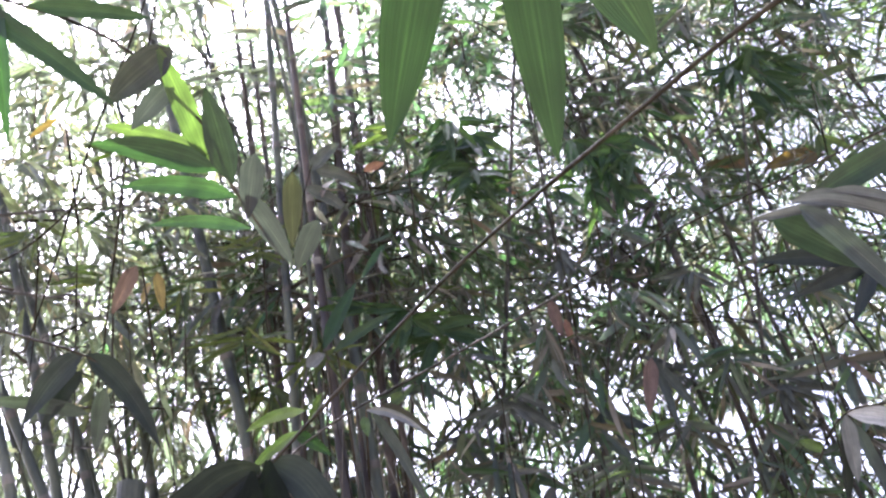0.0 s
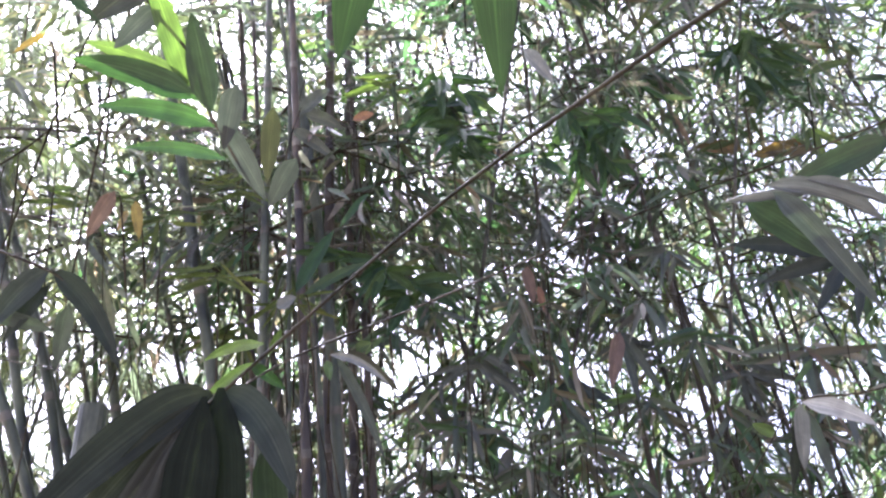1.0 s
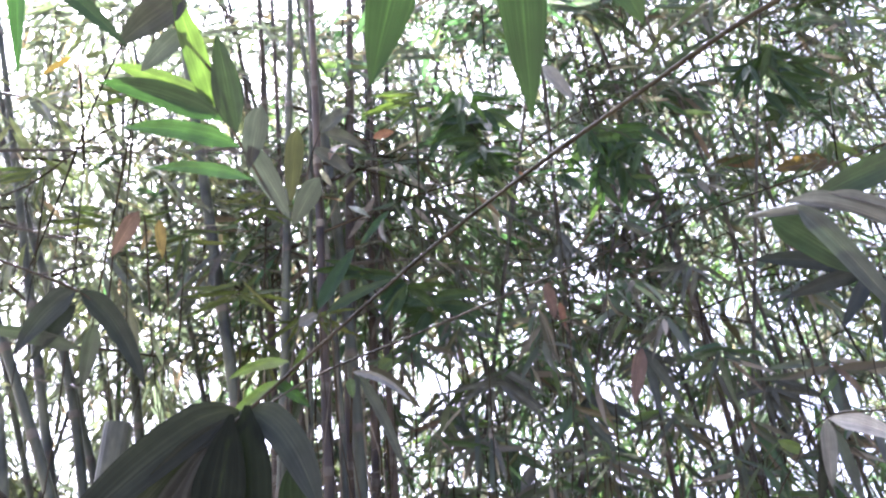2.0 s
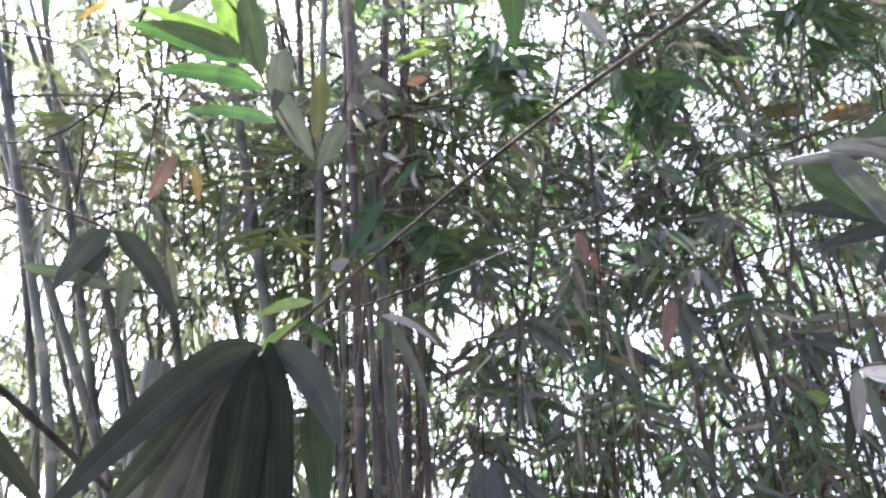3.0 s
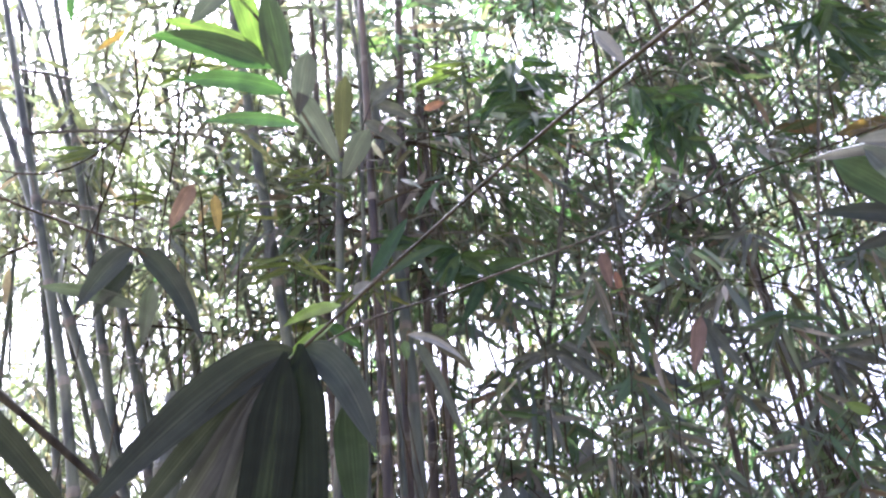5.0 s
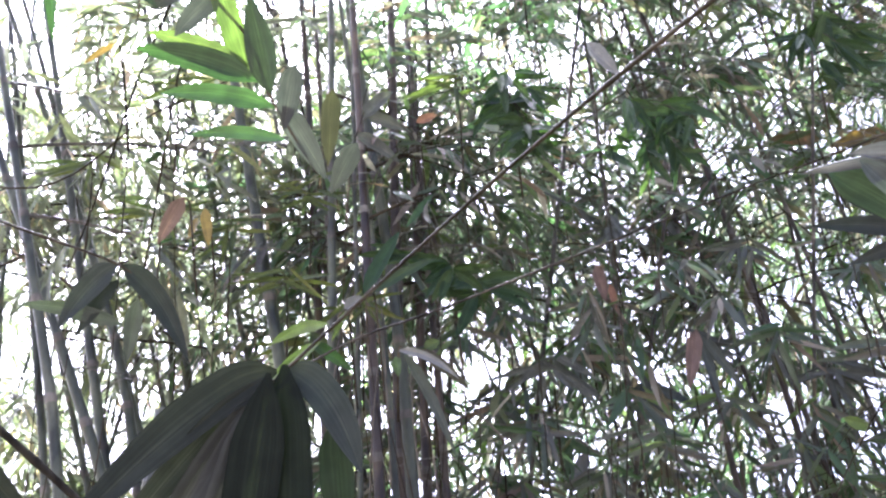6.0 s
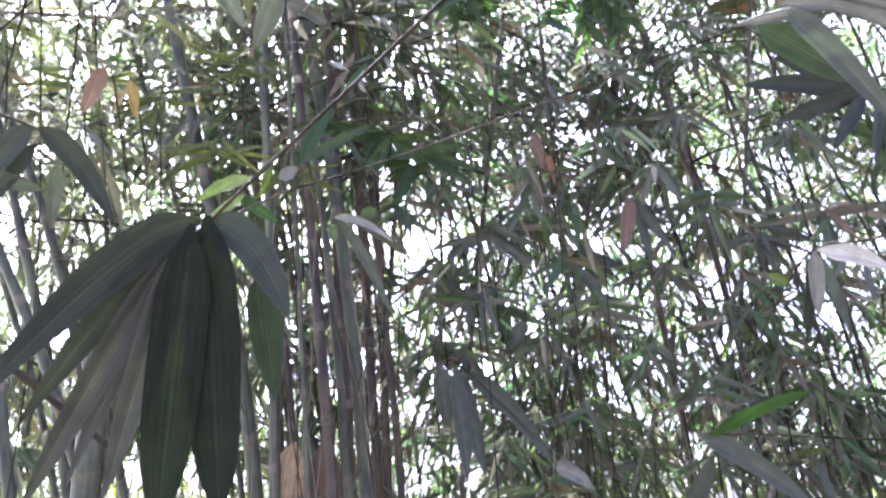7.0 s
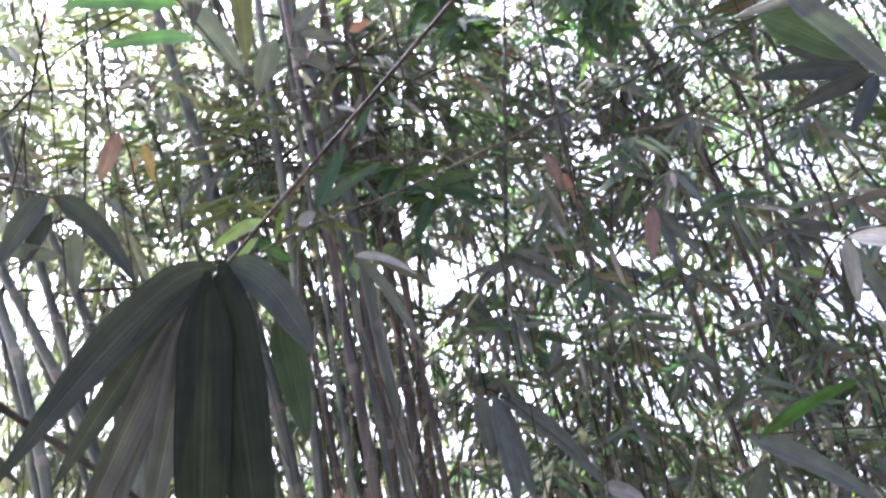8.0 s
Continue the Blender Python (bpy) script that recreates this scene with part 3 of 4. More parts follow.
# ---- near culms that stand beside the camera and reach over it ----
def carrier(seed, x, y, label):
    foot = Vector((x, y, 0))
    thing = stand("bamboo_culm", foot, label, "bamboo", "culms of the bamboo clump")
    at = culm_line(x, y, 0.0, 0.0, 0.02, 2.4)
    sh, _ = stem_shape(at, 4.2, 0.026, random.Random(seed))
    under(new("stem", sh.mesh("stem", CULM)), thing, foot)
    return thing, foot


# over the path: one long bare branch with a hanging tuft of big leaves, coloured dark for shadow
near, foot = carrier(1, 1.30, 0.42, "bamboo culm with a long branch reaching over the path")
long_branch = twig([(1.30, 0.42, 2.50), (0.80, 0.40, 2.36), (0.38, 0.610, 2.222), (0.210, 0.735, 2.166), (0.004, 0.945, 2.105), (-0.249, 1.000, 1.885), (-0.276, 1.0, 1.852)], 0.0036, 0.0018, near, foot)
big_blade((-0.250, 0.995, 1.890), (-0.470, 0.940, 1.664), 0.056, LEAF_DARK_SHADE, long_branch, bend=(-0.325, 0.985, 1.880), roll=-18, fold=0.15)
big_blade((-0.262, 0.992, 1.882), (-0.425, 0.975, 1.660), 0.034, LEAF_DARK_SHADE, long_branch, sag=0.05, roll=12)
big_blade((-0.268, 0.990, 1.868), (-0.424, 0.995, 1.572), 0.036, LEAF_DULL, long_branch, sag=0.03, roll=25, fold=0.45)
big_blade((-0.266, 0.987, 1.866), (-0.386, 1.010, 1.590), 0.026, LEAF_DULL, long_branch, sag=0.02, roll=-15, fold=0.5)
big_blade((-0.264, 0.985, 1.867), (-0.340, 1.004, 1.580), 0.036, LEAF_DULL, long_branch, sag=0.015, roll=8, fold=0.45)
big_blade((-0.256, 0.982, 1.884), (-0.277, 0.995, 1.548), 0.060, LEAF_DEEP_SHADE, long_branch, sag=0.01, roll=8, fold=0.12, taper=4.5)
big_blade((-0.240, 0.990, 1.897), (-0.214, 0.998, 1.562), 0.066, LEAF_DEEP_SHADE, long_branch, sag=0.01, roll=-8, fold=0.10, taper=4.5)
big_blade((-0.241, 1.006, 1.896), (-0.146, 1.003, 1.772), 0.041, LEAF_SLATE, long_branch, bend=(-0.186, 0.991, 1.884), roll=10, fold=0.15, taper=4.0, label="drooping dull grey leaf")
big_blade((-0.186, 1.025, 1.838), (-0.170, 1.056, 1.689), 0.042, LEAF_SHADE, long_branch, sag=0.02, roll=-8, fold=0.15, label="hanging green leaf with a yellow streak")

# fine second twig with young leaves
second, foot2 = carrier(2, 1.80, 1.45, "bamboo culm bearing pale curled leaves")
fine = twig([(1.80, 1.45, 3.0), (1.25, 1.95, 2.92), (0.648, 2.00, 2.70), (-0.012, 1.368, 2.149), (-0.170, 1.130, 1.985), (-0.242, 1.002, 1.885)], 0.0036, 0.0012, second, foot2)
big_blade((-0.228, 1.075, 1.955), (-0.180, 1.100, 1.925), 0.016, LEAF_GLOW, fine, sag=0.03, roll=10)
big_blade((-0.212, 1.085, 1.985), (-0.315, 1.180, 1.992), 0.017, LEAF_BRIGHT, fine, sag=0.06, roll=15, label="young bright green leaf")
big_blade((-0.215, 1.060, 1.950), (-0.296, 1.126, 1.920), 0.014, LEAF_BRIGHT, fine, sag=0.04, roll=-10, label="young bright green leaf")
big_blade((-0.200, 1.150, 2.030), (-0.225, 1.180, 1.995), 0.010, LEAF_BRIGHT, fine, sag=0.04, label="young bright green leaf")

# three leaves just over the lens
over = twig([(1.30, 0.42, 2.30), (0.60, 0.33, 2.22), (0.10, 0.24, 1.985), (-0.02, 0.228, 1.925)], 0.003, 0.0012, near, foot)
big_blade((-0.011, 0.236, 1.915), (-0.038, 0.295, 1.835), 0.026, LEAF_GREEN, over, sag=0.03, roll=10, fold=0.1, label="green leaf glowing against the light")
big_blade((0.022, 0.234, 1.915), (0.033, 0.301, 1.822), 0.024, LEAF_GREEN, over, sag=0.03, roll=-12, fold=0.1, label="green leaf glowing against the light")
big_blade((0.055, 0.290, 1.960), (0.097, 0.330, 1.901), 0.032, LEAF_SHADE, over, sag=0.03, label="dark leaf edge against the light")

# pale curled leaves, a green one under them, silhouettes put in as dark colour below
curled = twig([(1.80, 1.45, 2.45), (1.30, 1.33, 2.44), (0.95, 1.27, 2.36), (0.74, 1.262, 2.345)], 0.004, 0.002, second, foot2)
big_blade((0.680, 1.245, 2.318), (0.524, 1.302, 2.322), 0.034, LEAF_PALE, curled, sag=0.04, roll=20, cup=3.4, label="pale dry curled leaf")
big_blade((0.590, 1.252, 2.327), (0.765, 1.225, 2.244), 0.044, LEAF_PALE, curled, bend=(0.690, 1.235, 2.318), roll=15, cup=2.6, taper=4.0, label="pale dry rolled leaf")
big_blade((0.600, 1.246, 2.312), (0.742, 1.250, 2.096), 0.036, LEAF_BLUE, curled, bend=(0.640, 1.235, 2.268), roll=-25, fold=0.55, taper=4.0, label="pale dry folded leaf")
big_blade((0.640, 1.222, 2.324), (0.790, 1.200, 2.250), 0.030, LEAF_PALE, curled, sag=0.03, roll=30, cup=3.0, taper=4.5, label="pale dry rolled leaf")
big_blade((0.585, 1.330, 2.342), (0.730, 1.330, 2.225), 0.056, LEAF_SHADE, curled, sag=0.02, roll=-10, taper=3.5)
big_blade((0.930, 1.400, 2.520), (0.660, 1.360, 2.378), 0.060, LEAF_SHADE, curled, sag=0.02, roll=12, label="broad dark green leaf")
dark_twig = twig([(1.80, 1.45, 2.62), (1.35, 1.65, 2.52), (1.02, 1.733, 2.42)], 0.004, 0.0018, second, foot2)
big_blade((0.950, 1.720, 2.415), (0.690, 1.700, 2.432), 0.044, LEAF_SLATE, dark_twig, sag=0.05, roll=-6, fold=0.2)
big_blade((0.960, 1.720, 2.412), (0.745, 1.690, 2.335), 0.040, LEAF_SLATE, dark_twig, sag=0.03, roll=10, fold=0.2)
big_blade((0.965, 1.722, 2.408), (0.860, 1.700, 2.270), 0.038, LEAF_SLATE, dark_twig, sag=0.03, fold=0.2)
big_blade((0.950, 1.722, 2.418), (0.770, 1.705, 2.505), 0.034, LEAF_SLATE, dark_twig, sag=0.04, roll=14, fold=0.2)
big_blade((1.000, 1.733, 2.405), (0.960, 1.740, 2.240), 0.036, LEAF_SLATE, dark_twig, sag=0.03, roll=25)

# whitish leaves on a thin stalk, the first whitened in colour for sun glint
stalk = twig([(1.80, 1.45, 2.30), (1.45, 1.85, 2.25), (1.12, 2.03, 2.19), (0.945, 2.046, 2.168), (0.86, 2.10, 2.06), (0.80, 2.16, 1.95)], 0.0035, 0.0016, second, foot2)
big_blade((0.946, 2.046, 2.168), (1.141, 2.075, 2.115), 0.048, LEAF_GLINT, stalk, sag=0.06, roll=10, label="dry leaf whitened for sun glint")
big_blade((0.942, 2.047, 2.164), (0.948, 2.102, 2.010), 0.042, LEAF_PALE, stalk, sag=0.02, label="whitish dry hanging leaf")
big_blade((0.936, 2.055, 2.144), (0.915, 2.124, 1.950), 0.038, LEAF_DARK_SHADE, stalk, sag=0.02, roll=20)
big_blade((0.960, 2.060, 2.150), (1.030, 2.124, 1.960), 0.038, LEAF_BLUE, stalk, sag=0.02, roll=20)
low_twig = twig([(1.80, 1.45, 1.45), (1.20, 1.60, 1.62), (0.70, 1.64, 1.68), (0.48, 1.60, 1.690)], 0.0035, 0.0014, second, foot2)
big_blade((0.467, 1.553, 1.677), (0.617, 1.440, 1.734), 0.034, LEAF_GLOW, low_twig, sag=0.06, roll=-25, label="bright green leaf pointing upwards")
big_blade((0.480, 1.652, 1.699), (0.667, 1.610, 1.544), 0.038, LEAF_BLUE, low_twig, sag=0.06)
big_blade((0.519, 1.700, 1.660), (0.455, 1.780, 1.511), 0.046, LEAF_BLUE, low_twig, sag=0.03, roll=20)

# at the thin, bright side: a tuft of glowing leaves, a bluish drooping tuft
third, foot3 = carrier(3, -1.55, 0.95, "bamboo culm bearing glowing green leaves")
glow_twig = twig([(-1.55, 0.95, 2.75), (-1.0, 0.90, 2.72), (-0.55, 0.96, 2.60), (-0.36, 1.0, 2.43), (-0.300, 1.005, 2.300), (-0.235, 1.06, 2.20)], 0.004, 0.0014, third, foot3)
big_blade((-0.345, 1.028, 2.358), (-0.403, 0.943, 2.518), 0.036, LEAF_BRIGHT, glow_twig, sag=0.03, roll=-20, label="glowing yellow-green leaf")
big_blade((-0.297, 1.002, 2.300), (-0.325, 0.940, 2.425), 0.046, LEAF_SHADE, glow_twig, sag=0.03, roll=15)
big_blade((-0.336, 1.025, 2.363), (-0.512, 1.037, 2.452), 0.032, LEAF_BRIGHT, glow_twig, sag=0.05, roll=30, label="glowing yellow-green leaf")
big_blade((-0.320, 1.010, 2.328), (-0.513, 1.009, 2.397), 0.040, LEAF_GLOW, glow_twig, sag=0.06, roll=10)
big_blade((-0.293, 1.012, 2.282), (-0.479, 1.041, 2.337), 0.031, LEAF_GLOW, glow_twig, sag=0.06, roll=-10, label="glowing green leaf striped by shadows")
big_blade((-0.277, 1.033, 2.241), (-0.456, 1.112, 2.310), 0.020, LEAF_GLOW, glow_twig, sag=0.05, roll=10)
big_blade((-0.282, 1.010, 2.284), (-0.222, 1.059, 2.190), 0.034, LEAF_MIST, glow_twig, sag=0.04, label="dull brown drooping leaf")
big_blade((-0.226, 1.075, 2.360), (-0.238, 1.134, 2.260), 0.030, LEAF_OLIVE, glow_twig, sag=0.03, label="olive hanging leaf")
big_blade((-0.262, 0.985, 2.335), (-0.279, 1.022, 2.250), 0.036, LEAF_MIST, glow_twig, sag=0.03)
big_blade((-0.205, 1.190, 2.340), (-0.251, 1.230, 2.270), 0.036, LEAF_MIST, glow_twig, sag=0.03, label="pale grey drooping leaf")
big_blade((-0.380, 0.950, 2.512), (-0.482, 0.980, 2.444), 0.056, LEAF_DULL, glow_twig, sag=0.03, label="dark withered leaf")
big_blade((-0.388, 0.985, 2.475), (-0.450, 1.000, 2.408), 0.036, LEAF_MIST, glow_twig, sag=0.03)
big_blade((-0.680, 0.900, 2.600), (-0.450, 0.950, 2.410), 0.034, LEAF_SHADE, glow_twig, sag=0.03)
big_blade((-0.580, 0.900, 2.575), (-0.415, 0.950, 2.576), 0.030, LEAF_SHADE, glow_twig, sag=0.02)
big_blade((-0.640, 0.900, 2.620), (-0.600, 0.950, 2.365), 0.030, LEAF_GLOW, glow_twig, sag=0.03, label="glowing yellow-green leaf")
blue_twig = twig([(-1.55, 0.95, 2.30), (-1.1, 1.15, 2.33), (-0.80, 1.30, 2.26), (-0.628, 1.324, 2.198), (-0.60, 1.36, 2.17)], 0.004, 0.0015, third, foot3)
big_blade((-0.630, 1.324, 2.198), (-0.731, 1.354, 2.090), 0.046, LEAF_SLATE, blue_twig, sag=0.12, roll=-10)
big_blade((-0.625, 1.324, 2.198), (-0.505, 1.384, 2.040), 0.040, LEAF_SLATE, blue_twig, sag=0.14, roll=10)
big_blade((-0.638, 1.350, 2.182), (-0.720, 1.400, 2.100), 0.028, LEAF_SLATE, blue_twig, sag=0.05)
big_blade((-0.640, 1.400, 2.120), (-0.800, 1.345, 2.140), 0.032, LEAF_BLUE, blue_twig, sag=0.05, roll=20)
big_blade((-0.600, 1.360, 2.150), (-0.640, 1.440, 2.060), 0.032, LEAF_BLUE, blue_twig, sag=0.05)
twig([(-1.55, 0.95, 4.05), (-0.85, 1.12, 3.75), (-0.571, 1.29, 3.30), (-0.690, 1.552, 2.739), (-0.765, 1.718, 2.386), (-0.78, 1.75, 2.30)], 0.0034, 0.0018, third, foot3)
twig([(-1.55, 0.95, 3.90), (-0.85, 1.15, 3.60), (-0.557, 1.29, 3.30), (-0.784, 1.548, 2.741), (-0.871, 1.647, 2.527), (-0.93, 1.70, 2.38)], 0.0034, 0.0018, third, foot3)
twig([(-1.55, 0.95, 2.52), (-1.242, 1.878, 2.705), (-0.857, 1.813, 2.877), (-0.60, 1.78, 2.98)], 0.0034, 0.0018, third, foot3)
corner = twig([(-1.55, 0.95, 1.80), (-0.95, 0.90, 1.84), (-0.55, 0.91, 1.79)], 0.004, 0.002, third, foot3)
big_blade((-0.650, 0.960, 1.850), (-0.470, 1.000, 1.676), 0.036, LEAF_DARK_SHADE, corner, sag=0.04)
big_blade((-0.640, 0.950, 1.785), (-0.490, 1.000, 1.628), 0.034, LEAF_DARK_SHADE, corner, sag=0.05, roll=15)
big_blade((-0.640, 0.915, 1.800), (-0.640, 1.000, 1.600), 0.040, LEAF_SLATE, corner, sag=0.06, roll=-15)
twig([(-1.55, 0.95, 2.28), (-1.30, 1.50, 2.20), (-1.099, 1.60, 2.103), (-0.927, 1.60, 1.984), (-0.732, 1.60, 1.839), (-0.56, 1.62, 1.70)], 0.010, 0.006, third, foot3, label="thick dark leaning branch")


# ---- single leaves that stand out within the clump ----
def sprig(place, pts, label, mat=TWIG):
    """A small leafy shoot on a culm of its own, rooted in the clump."""
    foot = Vector((place[0], place[1], 0))
    thing = stand("bamboo_shoot", foot, label, "bamboo")
    rng = random.Random(round(place[0] * 1000 + place[1] * 77))
    end = Vector(pts[0])
    low = Vector((place[0], place[1], -0.05)).lerp(end, 0.35) + Vector((rng.uniform(-0.16, 0.16), 0.10, 0))
    high = Vector((place[0], place[1], -0.05)).lerp(end, 0.72) + Vector((rng.uniform(-0.12, 0.12), 0.08, 0))
    line = through_points([(place[0], place[1], -0.05), low, high, end], 9)
    sh = Shape()
    sh.tube(line, [0.0022 * (1.3 if i % 5 == 0 else 1) * (1.15 - 0.5 * i / len(line)) for i in range(len(line))], 8)
    under(new("stem", sh.mesh("stem", mat)), thing, foot)
    return twig(pts, 0.0034, 0.0014, thing, foot, mat=mat)


t1 = sprig((-0.46, 2.52), [(-0.46, 2.46, 2.9), (-0.45, 2.44, 3.15), (-0.41, 2.40, 3.29)], "thin bamboo shoot with three pale leaves")
big_blade((-0.417, 2.409, 3.268), (-0.309, 2.379, 3.354), 0.052, LEAF_ASH, t1, sag=0.08, roll=10, label="pale grey leaf")
big_blade((-0.406, 2.406, 3.278), (-0.261, 2.433, 3.225), 0.044, LEAF_ASH, t1, sag=0.06, roll=-10, label="pale grey leaf")
big_blade((-0.439, 2.427, 3.222), (-0.290, 2.472, 3.127), 0.044, LEAF_ASH, t1, sag=0.05, label="pale grey leaf")

t2 = sprig((-0.20, 2.30), [(-0.22, 1.98, 2.10), (-0.208, 1.86, 2.225), (-0.196, 1.85, 2.23)], "thin bamboo shoot with long curled grey leaves")
big_blade((-0.208, 1.855, 2.228), (-0.069, 1.787, 2.137), 0.018, LEAF_PALE, t2, sag=0.10, fold=0.8, label="long curled grey leaf")
big_blade((-0.196, 1.858, 2.225), (-0.080, 1.934, 2.000), 0.026, LEAF_BLUE, t2, sag=0.08, label="long drooping grey-green leaf")
big_blade((-0.215, 1.860, 2.215), (-0.205, 1.850, 2.165), 0.022, LEAF_BRIGHT, t2, sag=0.02, label="small yellow-green leaf")

t3 = sprig((0.02, 2.95), [(-0.01, 2.86, 1.95), (0.03, 2.78, 2.06), (0.09, 2.77, 2.05), (0.366, 2.79, 1.76)], "bamboo shoot with drooping blue-grey leaves")
big_blade((0.019, 2.766, 2.061), (0.027, 2.822, 1.870), 0.066, LEAF_BLUE, t3, sag=0.04)
big_blade((0.064, 2.770, 2.057), (0.087, 2.775, 1.700), 0.062, LEAF_BLUE, t3, sag=0.03, roll=15)
big_blade((0.072, 2.774, 2.048), (0.141, 2.775, 1.710), 0.060, LEAF_BLUE, t3, sag=0.04, roll=-15)
big_blade((0.089, 2.778, 2.045), (0.366, 2.792, 1.720), 0.058, LEAF_BLUE, t3, sag=0.10)
big_blade((0.350, 2.780, 1.740), (0.464, 2.715, 1.655), 0.050, LEAF_PALE, t3, sag=0.10, label="whitish leaf tip")

t4 = sprig((1.10, 2.95), [(0.72, 2.76, 2.40), (0.68, 2.72, 2.60)], "bamboo shoot with a hanging red-brown dry leaf")
big_blade((0.677, 2.720, 2.597), (0.630, 2.715, 2.392), 0.050, LEAF_DRY, t4, sag=0.02, roll=-10, fold=0.5, label="red-brown dry hanging leaf")
big_blade((0.682, 2.722, 2.597), (0.731, 2.754, 2.350), 0.036, LEAF_BLUE, t4, sag=0.02, roll=20)
big_blade((0.684, 2.720, 2.590), (0.808, 2.720, 2.365), 0.032, LEAF_BLUE, t4, sag=0.05, roll=-20)

t5 = sprig((0.75, 2.95), [(0.40, 2.75, 2.55), (0.367, 2.72, 2.84)], "bamboo shoot with a brownish hanging leaf")
big_blade((0.366, 2.700, 2.835), (0.393, 2.730, 2.705), 0.042, LEAF_DRY, t5, sag=0.02, label="pinkish brown hanging leaf")

t6 = sprig((1.85, 3.30), [(1.84, 3.2, 3.0), (1.80, 3.12, 3.55), (1.70, 3.11, 3.60)], "bamboo shoot with rusty orange leaves")
big_blade((1.714, 3.110, 3.588), (1.427, 3.110, 3.541), 0.074, LEAF_RUST, t6, sag=0.07, label="rusty orange leaf")
big_blade((1.402, 3.113, 3.585), (1.185, 3.100, 3.584), 0.062, LEAF_RUST, t6, sag=0.04, label="olive brown leaf")

t7 = sprig((0.35, 3.30), [(0.36, 3.2, 2.0), (0.339, 3.15, 2.31)], "bamboo shoot with a curled grey leaf")
big_blade((0.339, 3.150, 2.300), (0.259, 3.170, 2.170), 0.046, LEAF_PALE, t7, sag=0.02, fold=0.6, label="grey curled leaf")

# papery sheath on the front culm
t8 = sprig((-0.42, 2.66), [(-0.43, 2.68, 1.60), (-0.425, 2.70, 1.83)], "bamboo shoot in a pale papery sheath")
big_blade((-0.430, 2.668, 1.830), (-0.470, 2.680, 1.560), 0.090, SHEATH, t8, sag=0.01, fold=0.5, name="sheath", label="pale tan papery sheath with an orange edge")


# fresh green leaf fans within the clump
def leaf_fan(seed, place, hub, count, size, mat, spread, label, lift=0.6, wide=0.155):
    rng = random.Random(seed)
    hub = Vector(hub)
    wood = sprig(place, [tuple(hub + Vector((0.02, 0.06, -0.35))), tuple(hub + Vector((0.01, 0.03, -0.1))), tuple(hub)], label)
    for k in range(count):
        a = rng.uniform(-spread, spread)
        tip = hub + Vector((math.sin(a), rng.uniform(-0.35, 0.2), -math.cos(a) * rng.uniform(lift, 1.0))) * size * rng.uniform(0.75, 1.15)
        start = hub + Vector((rng.uniform(-0.03, 0.03), rng.uniform(-0.03, 0.03), rng.uniform(-0.06, 0.02)))
        big_blade(start, tip, size * wide * rng.uniform(0.82, 1.18), mat, wood, sag=rng.uniform(-0.02, 0.05), roll=rng.uniform(-40, 40))


def leaf_clump(seed, place, centre, wide, tall, count, mat, size, label, droop=0.7):
    """A thick, uneven clump of small leaves that droop from short side twigs of one shoot."""
    rng = random.Random(seed)
    centre = Vector(centre)
    hub = centre + Vector((0, 0.05, tall * 0.45))
    wood = sprig(place, [tuple(hub + Vector((0.03, 0.12, -0.30))), tuple(hub + Vector((0.01, 0.05, -0.1))), tuple(hub)], label)
    thing = wood.parent
    per = 6
    for k in range(count // per):
        a, r = rng.uniform(0, 2 * math.pi), math.sqrt(rng.random())
        end = centre + Vector((math.cos(a) * r * wide * 0.52, rng.uniform(-0.12, 0.10), math.sin(a) * r * tall * 0.48 + tall * 0.12))
        side = twig([tuple(hub), tuple(hub.lerp(end, 0.5) + Vector((0, 0, 0.02))), tuple(end)], 0.0018, 0.0009, thing, thing.location, name="side_twig")
        lean = rng.uniform(-1.0, 1.0)
        for q in range(per):
            start = hub.lerp(end, 0.6 + 0.4 * q / (per - 1))
            turn = lean + rng.uniform(-0.75, 0.75)
            way = Vector((math.sin(turn), rng.uniform(-0.4, 0.3), -math.cos(turn) * droop + rng.uniform(-0.1, 0.35)))
            length = size * rng.uniform(0.65, 1.2)
            big_blade(start, start + way.normalized() * length, length * rng.uniform(0.17, 0.25), mat, side, sag=rng.uniform(0.0, 0.09), roll=rng.uniform(-45, 45))


leaf_clump(1, (0.12, 2.50), (0.085, 2.25, 3.11), 0.24, 0.30, 78, LEAF_FAN, 0.125, "bamboo shoot with a thick clump of dark green leaves", 0.5)
leaf_clump(2, (0.52, 2.50), (0.487, 2.25, 3.04), 0.25, 0.38, 90, LEAF_FAN, 0.120, "bamboo shoot with a hanging clump of dark green leaves", 0.9)
leaf_clump(3, (1.12, 2.50), (1.090, 2.25, 3.30), 0.20, 0.36, 66, LEAF_FAN, 0.130, "bamboo shoot with a tall clump of green leaves", 0.8)
leaf_clump(4, (-0.06, 2.75), (-0.120, 2.42, 2.64), 0.38, 0.20, 30, LEAF_FAN, 0.150, "bamboo shoot with spreading dark green leaves", 0.35)
leaf_fan(5, (0.70, 3.10), (0.560, 3.02, 2.55), 12, 0.26, LEAF_BLUE, 0.8, "bamboo shoot with hanging grey-green leaves", 0.6, 0.09)
leaf_fan(6, (1.22, 3.15), (1.150, 3.05, 2.45), 10, 0.26, LEAF, 1.0, "bamboo shoot with hanging dull leaves", 0.6, 0.09)
leaf_fan(7, (1.45, 3.05), (1.420, 2.92, 2.62), 10, 0.28, LEAF, 1.5, "bamboo shoot with hanging dull green leaves", 0.6, 0.09)
